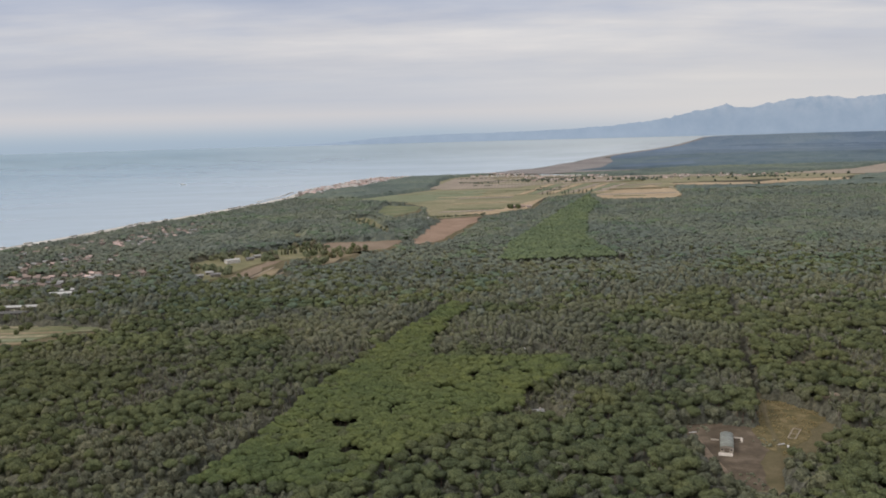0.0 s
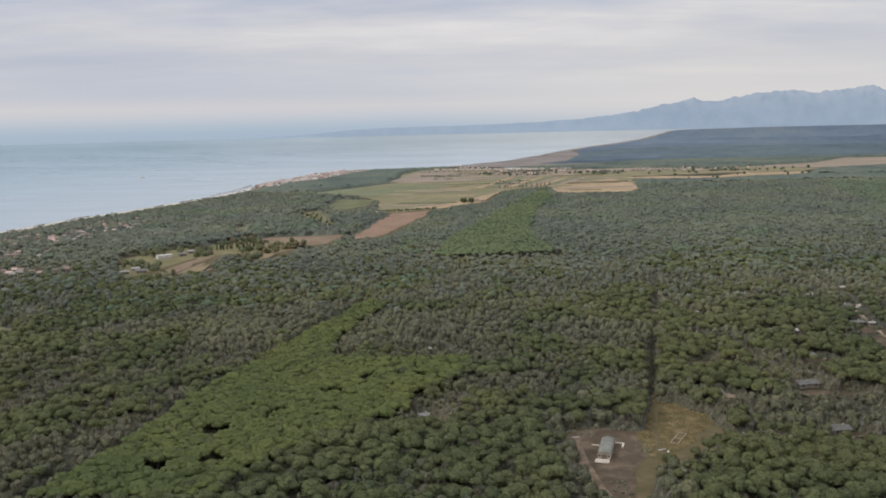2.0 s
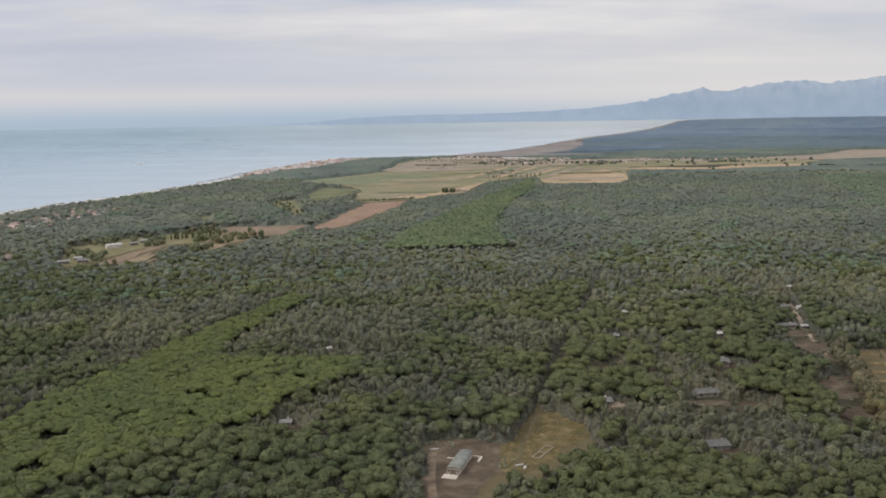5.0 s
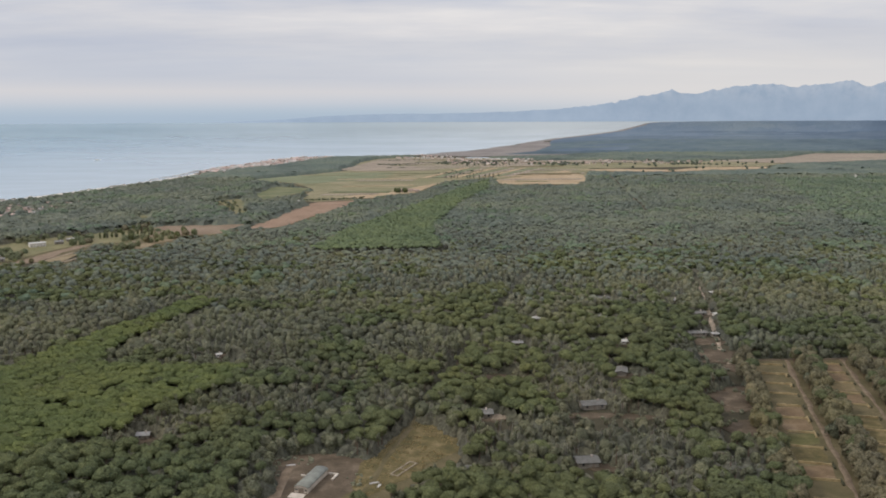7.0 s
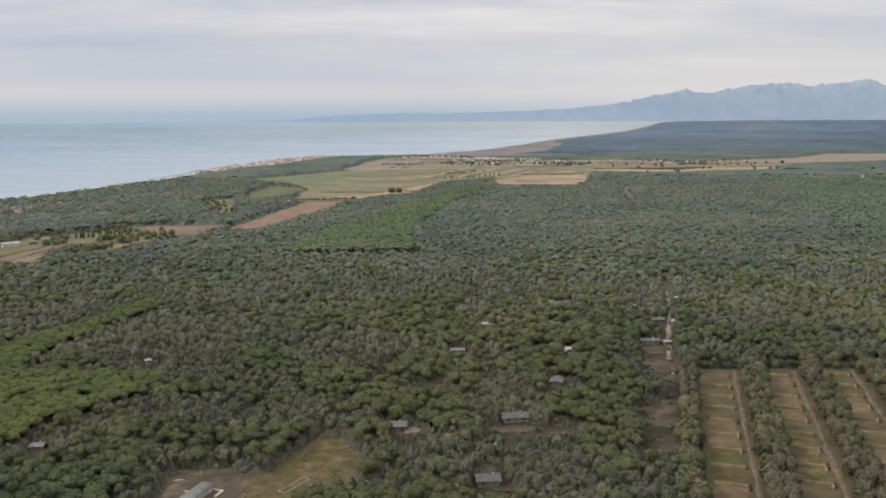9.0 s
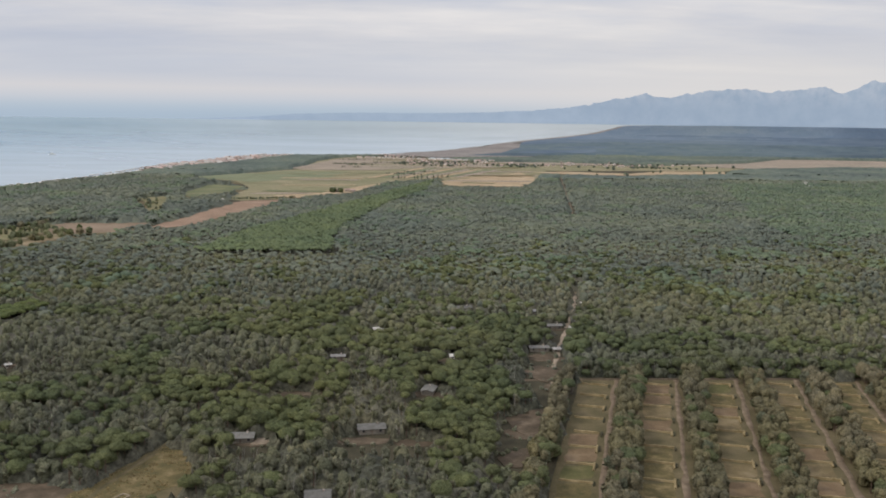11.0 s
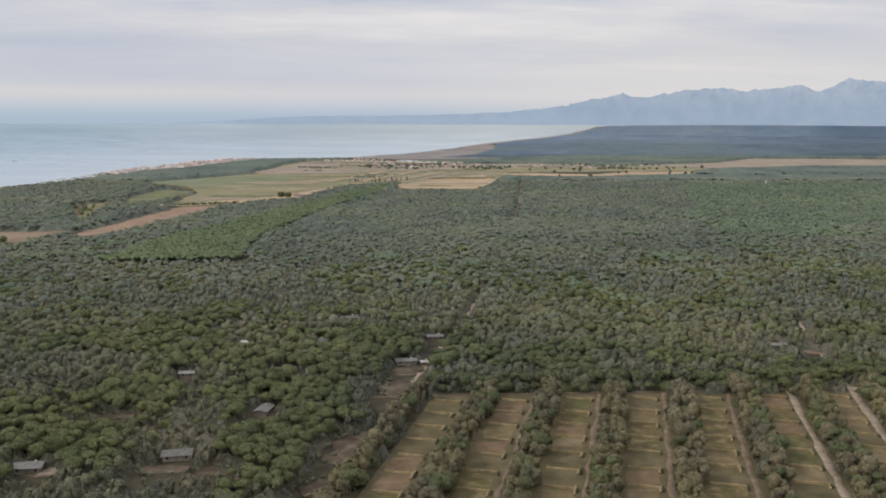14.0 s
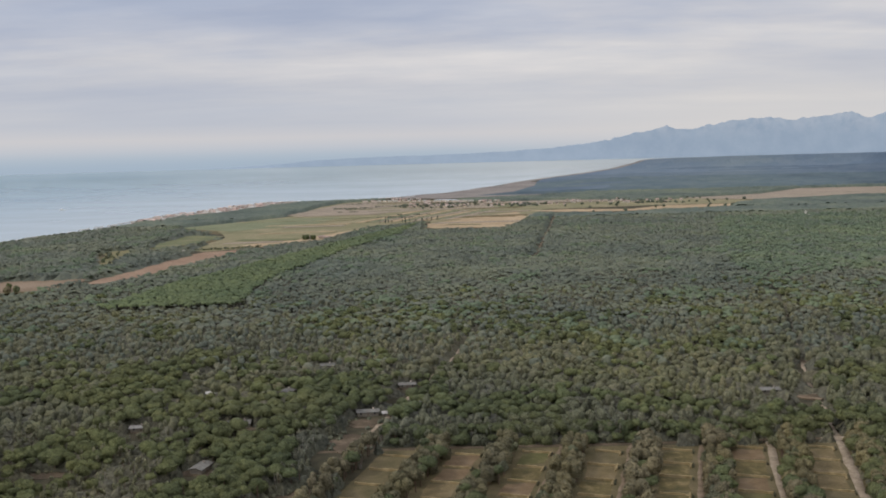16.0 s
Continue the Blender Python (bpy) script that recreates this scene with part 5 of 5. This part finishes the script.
_tx, _ty = _r.uniform(112, 210, 5200), _r.uniform(345, 478, 5200)
_ok = inside(_tx, _ty, GLADE) & (vnoise(_tx, _ty, 9, 3) > 0.42) & (near_line(_tx, _ty, [(156, 385), (163, 405), (168, 430), (178, 466)]) > 1.6)
_tx, _ty = _tx[_ok], _ty[_ok]
_bits = [lump(ICO1, (a, q, 0.2), (h * 1.2, h * 0.9, h), 0.3, _r) for a, q, h in zip(_tx, _ty, _r.uniform(0.15, 0.5, len(_tx)))]
tagged(mesh_from("grass_tussocks", *joined(_bits), TUSSOCK), "tussocks of dry yellow-brown grass in a glade", "grass", kind="stuff")
_tx, _ty = _r.uniform(105, 400, 9000), _r.uniform(345, 640, 9000)
_ok = np.zeros(len(_tx), bool)
for cx, cy, rx_, ry_ in CLEARINGS:
    _d = ((_tx - cx) / rx_) ** 2 + ((_ty - cy) / ry_) ** 2
    _ok |= (_d < 1.25) & (_d > 0.45)
_ok |= inside(_tx, _ty, [(106, 345), (110, 440), (165, 445), (160, 428), (127, 438), (116, 430), (124, 400), (121, 385), (122, 352)])
for cx, cy, rx_, ry_ in CLEARINGS:
    _ok &= ((_tx - cx) / rx_) ** 2 + ((_ty - cy) / ry_) ** 2 > 0.4
for hx, hy, ln, wd, *_rest in WOOD_HOUSES:
    _ok &= np.hypot(_tx - hx, _ty - hy) > ln * 0.75
_ok &= _r.random(len(_tx)) < 0.55
_bits = [lump(ICO1, (a, q, h * 0.5), (h * 1.1, h, h), 0.32, _r) for a, q, h in zip(_tx[_ok], _ty[_ok], _r.uniform(0.4, 1.5, int(_ok.sum())))]
_tx, _ty = _r.uniform(118, 168, 700), _r.uniform(350, 436, 700)
_in = inside(_tx, _ty, YARD) & (vnoise(_tx, _ty, 11, 5) > 0.5) & (np.hypot(_tx - 138, _ty - 403) > 15) & (near_line(_tx, _ty, [(128, 340), (125, 392), (127, 425)]) > 3)
_bits += [lump(ICO1, (a, q, h * 0.4), (h * 1.1, h, h * 0.8), 0.32, _r) for a, q, h in zip(_tx[_in], _ty[_in], _r.uniform(0.3, 1.1, int(_in.sum())))]
tagged(mesh_from("low_bushes", *joined(_bits), BARE), "low dull bushes round bare clearings", "bushes", kind="stuff")
nx, ny = scatter(-400, 800, 300, 600, 5.55, 11)
thin_out = (np.random.default_rng(5).random(len(nx)) < 0.95) | inside(nx, ny, STAND_NEAR)
nx, ny = nx[thin_out], ny[thin_out]
gone = inside(nx, ny, STAND_NEAR)
sx_, sy_ = scatter(-130, 110, 330, 760, 4.9, 14)
close = inside(sx_, sy_, STAND_NEAR)
nx, ny = np.concatenate([nx[~gone], sx_[close]]), np.concatenate([ny[~gone], sy_[close]])
order = np.argsort(ny, kind="stable")
nx, ny = nx[order], ny[order]
nk = kinds(nx, ny, 12)
nr, nt, na, nw = sizes(nk, nx, ny, 13)
own = (nx > 95) & (nx < 335) & (ny > 345) & (ny < 415)
own_list = np.nonzero(own)[0][:300]
for i in own_list:
    own_tree(float(nx[i]), float(ny[i]), int(nk[i]), float(nr[i]), float(nt[i]), float(na[i]), int(nw[i]))
rest = np.ones(len(nx), bool)
rest[own_list] = False
# rows of trees between the plots
rx, ry, rk = [], [], []
rr = np.random.default_rng(31)
for lane in range(-1, LANES):
    for col, u in enumerate((5.0, 9.5, 13.0) if lane >= 0 else (5.0, 9.5)):
        for v in np.arange(3 + 1.6 * col, 250, 3.9):
            if rr.random() < (0.80 if col < 2 else 0.5):
                p = lane_xy(35 * lane + u + rr.uniform(-1, 1), v + rr.uniform(-1.5, 1.5))
                rx.append(p.x), ry.append(p.y)
                rk.append(rr.choice([0, 1, 2, 3], p=[0.06, 0.08, 0.12, 0.74]))
for u in np.arange(390, 640, 3.6):          # the edge of the wood behind the plots
    for dv in (581.0, 584.0, 587.5):
        if rr.random() < 0.85 and abs(u - 376) > 5 and abs(u - 624) > 5:
            rx.append(u + rr.uniform(-1, 1)), ry.append(dv + rr.uniform(-1, 1))
            rk.append(rr.choice([1, 2], p=[0.6, 0.4]))
rx, ry, rk = np.array(rx), np.array(ry), np.array(rk)
rrad, rtop, rturn, rwhich = sizes(rk, rx, ry, 33)
rrad, rtop = rrad * np.where(rk == 3, 1.32, 1.08), rtop * np.where(np.abs(ry - 581) < 1.3, 0.55, 1.0) * np.where(rk == 3, 1.08, 0.95)
crowded = inside(nx, ny, STAND_NEAR)
s = rest & crowded & (nk == 0)
plant([a[s] for a in (nx, ny, nr * 1.08, nt, na, nw)], "pine_stand", "even stand of bright green umbrella pines, crown to crown", SHAPES["umbrella", True], STAND_PINE)
plant([a[rk == 3] for a in (rx, ry, rrad, rtop, rturn, rwhich)], "row_trees", "grey-brown leafy trees in rows between plots", SHAPES["oak", True], ROW_LEAVES)
for k in range(4):
    s = rest & (nk == k) & ~(crowded & (nk == 0))
    q = (rk == k) & (rk != 3)
    put = [np.concatenate([a[s], b[q]]) for a, b in ((nx, rx), (ny, ry), (nr, rrad), (nt, rtop), (na, rturn), (nw, rwhich))]
    plant(put, *WOODNAMES[k], SHAPES[CROWN[k][0], True], CROWN[k][1])
plant_trunks(np.concatenate([nx[rest], rx]), np.concatenate([ny[rest], ry]), np.concatenate([nt[rest], rtop]), "trunks")
stemmed = np.nonzero(rest & (nk == 3))[0][::2]
plant_stems(nx[stemmed], ny[stemmed], nt[stemmed], "pale_stems")

mx, my = scatter(-760, 1160, 600, 1190, 6.5, 41)
gone = inside(mx, my, STAND_NEAR)
mx, my = mx[~gone], my[~gone]
mk = kinds(mx, my, 42)
mr, mt_, ma, mw = sizes(mk, mx, my, 43)
# crowns with haze in their colour take over gradually with distance
blend_in = np.random.default_rng(44).random(len(mx)) < np.clip((my - 690) / 420, 0, 1)
for k in range(4):
    s = (mk == k) & ~blend_in & ~inside(mx, my, STAND_FAR)
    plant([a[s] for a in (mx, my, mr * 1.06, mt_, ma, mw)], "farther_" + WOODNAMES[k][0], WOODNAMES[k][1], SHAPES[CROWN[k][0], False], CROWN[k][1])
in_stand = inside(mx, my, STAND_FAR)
for nm, s, mat, lab in (("farther_pine_stand", in_stand, FAR_STAND, "even stand of bright green pines far off"), ("farther_pale_pine_wood", blend_in & (mk == 0) & ~in_stand, FAR_PINE, "pines of the wide wood, pale with painted haze"), ("farther_pale_wood", blend_in & (mk > 0) & ~in_stand, FAR_OAK, "crowns of the wide wood, dulled with painted haze")):
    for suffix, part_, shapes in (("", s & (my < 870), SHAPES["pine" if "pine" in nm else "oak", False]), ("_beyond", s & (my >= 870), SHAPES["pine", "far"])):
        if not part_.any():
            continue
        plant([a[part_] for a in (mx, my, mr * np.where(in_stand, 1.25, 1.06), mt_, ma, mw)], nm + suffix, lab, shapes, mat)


# the same wood goes on below the flight
ux, uy = scatter(-330, 760, -170, 306, 11.0, 61)
uk = kinds(ux, uy, 62)
ur, ut, ua, uw = sizes(uk, ux, uy, 63)
for k in range(4):
    s = uk == k
    plant([a[s] for a in (ux, uy, ur * 1.7, ut, ua, uw)], "nearer_" + WOODNAMES[k][0], WOODNAMES[k][1], SHAPES["pine", "far"], CROWN[k][1])


# the canopy farther off, as one rolling sheet of treetops
def treetops(name, xs, ys, size, height, mat, where, label):
    X, Y = np.meshgrid(xs, ys)
    X = X + (np.random.default_rng(3).random(X.shape) - 0.5) * (xs[1] - xs[0]) * 0.5
    bare = open_ground(X, Y)
    bare |= in_garden(X, Y)
    bare |= ~where(X, Y)
    h = height * (0.12 + 0.88 * domes(X, Y, size)) * (0.85 + 0.3 * vnoise(X, Y, 60, 6))
    Z = np.where(bare, -1.0, h)
    live = ~bare
    keep = live[:-1, :-1] | live[1:, :-1] | live[:-1, 1:] | live[1:, 1:]
    if not keep.any():
        return None
    return tagged(grid_sheet(name, X, Y, Z, mat, keep), label, "trees", kind="stuff")


def layer(name, xs, ys, height, mat, where, label):
    """The shrub layer that closes the floor between the trunks, rough and broken."""
    X, Y = np.meshgrid(xs, ys)
    r = np.random.default_rng(15)
    step = xs[1] - xs[0]
    X, Y = X + r.uniform(-0.35, 0.35, X.shape) * step, Y + r.uniform(-0.35, 0.35, X.shape) * step
    shy = open_ground(X, Y) | ~where(X, Y) | in_garden(X, Y)
    Z = np.where(shy, -0.6, height * (0.35 + 0.75 * domes(X, Y, 4.2, 4)) * r.uniform(0.45, 1.3, X.shape))
    live = ~shy
    keep = live[:-1, :-1] | live[1:, :-1] | live[:-1, 1:] | live[1:, 1:]
    return tagged(grid_sheet(name, X, Y, Z, mat, keep, False), label, "shrubs", kind="stuff")


def in_view(x, y):
    return (x > -0.60 * y - 30) & (x < 426 + 0.66 * (y - 145) + 60)


def stand(x, y):
    return inside(x, y, STAND_FAR) | inside(x, y, STAND_EAST)


layer("shrubs", np.arange(-400, 800, 2.9), np.arange(300, 640, 2.9), 5.6, UNDER, lambda x, y: in_view(x, y), "dull shrubs closing the floor of the wood")
layer("farther_shrubs", np.arange(-760, 1160, 5.5), np.arange(636, 1192, 5.5), 6.0, UNDER, lambda x, y: in_view(x, y), "dull shrubs closing the floor of the wood")
fx, fy = scatter(-900, 2000, 1190, 2120, 7.5, 51)
fk = kinds(fx, fy, 52)
fr, ft, fa, fw = sizes(fk, fx, fy, 53)
for name, sel, mat, label in (("far_pine_stand", inside(fx, fy, STAND_FAR), FAR_STAND, "even stand of bright green pines far off"), ("far_pine_wood", (fk == 0) & ~inside(fx, fy, STAND_FAR), FAR_PINE, "pines far off, pale with painted haze"), ("far_wood", (fk > 0) & ~inside(fx, fy, STAND_FAR), FAR_OAK, "mixed wood far off, its crowns dulled with painted haze")):
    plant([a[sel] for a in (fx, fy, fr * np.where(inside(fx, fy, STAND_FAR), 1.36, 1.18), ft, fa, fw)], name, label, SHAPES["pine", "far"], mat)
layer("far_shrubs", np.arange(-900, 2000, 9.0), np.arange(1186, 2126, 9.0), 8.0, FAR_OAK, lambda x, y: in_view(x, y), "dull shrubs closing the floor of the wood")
treetops("far_tree_belt", np.arange(-900, 2500, 7.0), np.arange(2118, 2330, 7.5), 11.0, 10.5, FAR_WOOD, lambda x, y: in_view(x, y), "mixed wood far off, its crowns dulled with painted haze")
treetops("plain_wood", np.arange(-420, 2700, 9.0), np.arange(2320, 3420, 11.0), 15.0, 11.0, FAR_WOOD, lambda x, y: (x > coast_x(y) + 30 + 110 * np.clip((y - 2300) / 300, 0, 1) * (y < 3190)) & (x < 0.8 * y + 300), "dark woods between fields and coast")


# woods of the reserve beyond the river
_yb = np.concatenate([np.arange(3420, 6000, 45), np.arange(6000, 19500, 160)])
_sb = np.concatenate([np.arange(60, 2400, 40), np.arange(2400, 9000, 160), np.arange(9000, 22000, 700)])
_Yb, _Sb = np.meshgrid(_yb, _sb, indexing="ij")
_Xb = coast_x(_Yb) + _Sb + np.clip(900 - (_Yb - 3400) * 0.45, 0, 900) * 0.33 * (_Yb < 5400)
_h = 13 * (0.5 + 0.6 * vnoise(_Xb, _Yb, 90, 3)) + 6 * vnoise(_Xb, _Yb, 300, 8)
_h *= np.clip(_Sb / 500, 0.15, 1)
_h[:, 0] = 0.3
_h[0, :] = 0.3
_h *= np.where(_Yb > 4800, np.clip(1 - (_Yb - 4800) / 2500, 0.4, 1), 1)
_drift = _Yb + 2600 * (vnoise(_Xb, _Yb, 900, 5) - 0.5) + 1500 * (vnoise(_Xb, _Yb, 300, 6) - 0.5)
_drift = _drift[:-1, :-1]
# three tones, bluer and paler with distance: haze painted in steps
for nm, lo, hi, mt, lab in (("distant_wood", 0, 4700, DISTANT_WOOD, "dark woods of the plain, bluish with painted haze"), ("farther_distant_wood", 4700, 7000, HAZE_BLUE_WOOD, "woods far across the plain, blue-grey with painted haze"), ("distant_plain", 7000, 99999, HAZY_WOOD, "woods at the far end of the plain, pale blue with painted haze")):
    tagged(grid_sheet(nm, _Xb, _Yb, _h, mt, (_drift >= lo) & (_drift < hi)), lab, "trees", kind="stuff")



# ---------------------------------------------------------------- hedgerows, poplars and single trees on the farmland
def lone_tree(x, y, rad, top, kind, k, name, label, group):
    e = tagged(new(name), label, "tree", group)
    e.matrix_basis = pose(*(float(w) for w in draw_in(x, y, 0.0)), 0, 0, random.uniform(0, 360))
    v, f = random.choice(SHAPES[kind, True])
    o = mesh_from("crown", v * np.array([rad, rad, top * 0.62 if kind == "thin" else rad]) + np.array([0, 0, top]), f, CROWN[k][1], True)
    o.parent = e
    o = mesh_from("trunk", TRUNK[0] * top * 0.95, TRUNK[1], BARK)
    o.parent = e


for i in range(15):
    u = i / 14 + random.uniform(-0.03, 0.03)
    if i not in (4, 9):
        lone_tree(264 + 136 * u, 2146 + 66 * u * u, 2.8, random.uniform(9, 13), "thin", 6, "poplar", "tall dark poplar in a field row", "row of poplars")
for i in range(120):
    while True:
        gx, gy = random.uniform(-320, -60), random.uniform(940, 1280)
        if vnoise(gx, gy, 38, 21) < 0.4:
            continue
        if any(inside(gx, gy, p) for n_, _, p in FIELDS if n_ in ("olive_glade", "sandy_field", "roadside_meadow", "roadside_strip_field")) and all(math.hypot(gx - q[0], gy - q[1] + 10) > 19 for q in FARM_BUILDINGS):
            break
    lone_tree(gx, gy, random.uniform(2.5, 6.5), random.uniform(4, 9), "oak", random.choice((0, 5, 5, 5, 4)), "field_tree", "green bushy tree on the rough meadow", "trees of the rough meadow")
lone_tree(-116, 1190, 4.5, 9, "oak", 1, "field_tree", "single dark round tree on a ploughed field", "")
for i in range(16):
    u = random.random()
    lone_tree(-168 + 82 * u + random.gauss(0, 9), 1625 - 195 * u + random.gauss(0, 16), random.uniform(2.5, 5), random.uniform(4, 8), "oak", random.choice((2, 5, 6)), "field_tree", "round bushy tree in a glade", "trees of the glade")
for i in range(22):
    lone_tree(random.uniform(-420, -300), random.uniform(662, 730), random.uniform(1.8, 3.6), random.uniform(3, 6), "oak", random.choice((0, 5)), "field_tree", "green bushy tree on the strip meadow", "trees of the strip meadow")
for i in range(30):
    u = i / 29
    lone_tree(-14 + 108 * u + random.uniform(-2, 2), 1612 + 42 * u + random.uniform(-2, 2), random.uniform(1.6, 3.0), random.uniform(2.5, 5), "oak", random.choice((1, 2, 6)), "hedgerow_tree", "small dark tree of a field hedgerow", "field hedgerow")
for i in range(16):
    lone_tree(-208 + 3.7 * i + random.uniform(-1.5, 1.5), 1146 + 2 * i + random.uniform(-3, 3), random.uniform(2.4, 3.6), random.uniform(8, 12), "thin", random.choice((1, 1, 2)), "hedgerow_tree", "tall dark tree of a field hedgerow", "field hedgerow")
for i in range(7):
    lone_tree(158 + random.uniform(-10, 14), 1772 + random.uniform(-12, 6), 5, 9, "oak", 1, "farm_tree", "dark round tree by a farmhouse", "trees by the farm")
HAMLETS = [(random.uniform(300, 680) if i % 2 else random.uniform(700, 1180), random.uniform(2660, 2980)) for i in range(22)]
for i in range(190):
    hx, hy = HAMLETS[i % len(HAMLETS)]
    lone_tree(hx + random.gauss(0, 32), hy + random.gauss(0, 12), random.uniform(3.5, 6.5), random.uniform(5, 8), "oak", 6, "hamlet_tree", "dark spreading tree of a hamlet", "trees of the hamlets")

for i in range(17):
    while True:
        hx, hy, hl, hs = random.uniform(-60, 620), random.uniform(2230, 3150), random.uniform(50, 170), random.uniform(-0.12, 0.12)
        if inside(hx, hy, FARM) and inside(hx + hl, hy + hs * hl, FARM) and (hx + hl < 400 or hy > 2620):
            break
    for q in range(int(hl / 5)):
        if random.random() < 0.8:
            lone_tree(hx + 5 * q + random.uniform(-2, 2), hy + hs * 5 * q + random.uniform(-2, 2), random.uniform(2, 3.6), random.uniform(2.2, 4.2), "oak", 6, "hedgerow_tree", "small dark tree of a field hedgerow", "field hedgerow")
for i in range(26):
    hx, hy = random.uniform(660, 1500), random.uniform(2280, 2700)
    lone_tree(hx, hy + 0.15 * (hx - 660), random.uniform(3.5, 6), random.uniform(6, 9), "oak", 6, "hamlet_tree", "dark spreading tree of a hamlet", "trees of the hamlets")

# boulder breakwaters off the town
for i in range(16):
    by = 2190 + i * 62
    bm = bmesh.new()
    for j in range(16):
        r = bmesh.ops.create_icosphere(bm, subdivisions=1, radius=random.uniform(1.5, 2.8))
        for v in r["verts"]:
            v.co = Vector((v.co.x * 1.2 + random.uniform(-1.5, 1.5), v.co.y + (j - 8) * 2.6, v.co.z * 0.8 - 0.5)) + Vector((random.random(), random.random(), random.random())) * 0.6
    tagged(part("breakwater", bm, BOULDER), "low breakwater of pale boulders off the beach", "breakwater", "breakwaters off the town").matrix_basis = pose(*(float(v) for v in draw_in(float(coast_x(by)) - 24, by, -0.6)), 0, 0, -12)


# ---------------------------------------------------------------- the camping plots
def bank_mesh():
    bm = bmesh.new()
    n = 10
    rings = []
    for i in range(n + 1):
        x = -8 + 16 * i / n
        w, h = 0.55 + 0.15 * random.random(), 0.45 + 0.2 * random.random()
        rings.append([bm.verts.new((x, y, z)) for y, z in ((-w, -0.1), (-w * 0.5, h), (w * 0.5, h), (w, -0.1))])
    for a, b in zip(rings[:-1], rings[1:]):
        for k in range(3):
            bm.faces.new((a[k], a[k + 1], b[k + 1], b[k]))
    bm.faces.new(rings[0])
    bm.faces.new(rings[-1][::-1])
    return bm


def hedge_mesh(seed):
    r = np.random.default_rng(seed)
    return joined([lump(ICO1, (0, -3.4 + 0.95 * i, 0.6), (0.55, 0.8, 0.8), 0.25, r) for i in range(8)])


BANKS = []
for i in range(3):
    o = part("earth_bank", bank_mesh(), BANK)
    BANKS.append(o.data)
    bpy.data.objects.remove(o)
HEDGES = []
for i in range(3):
    o = mesh_from("hedge", *hedge_mesh(60 + i), HEDGE, True)
    HEDGES.append(o.data)
    bpy.data.objects.remove(o)
LANE_TURN = math.degrees(math.atan2(LANE_V.y, LANE_V.x)) + 90
for lane in range(LANES):
    a, b = lane_xy(35 * lane, 0), lane_xy(35 * lane, 255)
    tagged(ribbon("lane", [tuple(a), tuple(a.lerp(b, 0.5)), tuple(b)], (2.2, 2.2, 2.2, 2.2, 2.4, 2.8, 3.6)[lane], TRACK if lane < 5 else PALE_TRACK, 0.24, 1.7), "straight pale dirt lane between plots", "lane", "lanes between the plots", kind="structure")
    for j in range(13):
        v = 9 + 19.3 * j + random.uniform(-1, 1)
        p = lane_xy(35 * lane - 11.0, v)
        o = tagged(new("earth_bank", random.choice(BANKS)), "low dry earth bank dividing two plots", "earth bank", "banks between the plots")
        o.matrix_basis = pose(p.x, p.y, 0.08, 0, 0, LANE_TURN + random.uniform(-2, 2)) @ Matrix.Diagonal((random.uniform(0.72, 0.98), random.uniform(0.8, 1.25), random.uniform(1.2, 1.9), 1))
        p = lane_xy(35 * lane - 3.4, v + 3.4)
        o = tagged(new("hedge", random.choice(HEDGES)), "short dark clipped hedge at a plot entrance", "hedge", "hedges of the plots")
        o.matrix_basis = pose(p.x, p.y, 0.05, 0, 0, LANE_TURN) @ Matrix.Diagonal((0.8, random.uniform(0.35, 0.8), random.uniform(0.6, 1.0), 1))
        if random.random() < 0.6:
            p = lane_xy(35 * lane - 4.6, v + 4.0)
            o = tagged(new("earth_bank", random.choice(BANKS)), "dry tan earth bank turning along a plot", "earth bank", "banks between the plots")
            o.matrix_basis = pose(p.x, p.y, 0.08, 0, 0, LANE_TURN + 90) @ Matrix.Diagonal((random.uniform(0.3, 0.6), 0.95, 1.4, 1))
        if random.random() < 0.75:
            q = [tuple(lane_xy(35 * lane + du, v + dv)) for du, dv in ((-18.5, 2), (-4.5, 2), (-4.5, 17), (-18.5, 17))]
            tagged(patch("plot", q, random.choice((PLOT_DRY, DRY_GRASS, PLOT_RED, PLOT_GREEN)), 0.16, 1.6, 4), "worn dry grass of a camping plot", "plot", "camping plots", kind="structure")
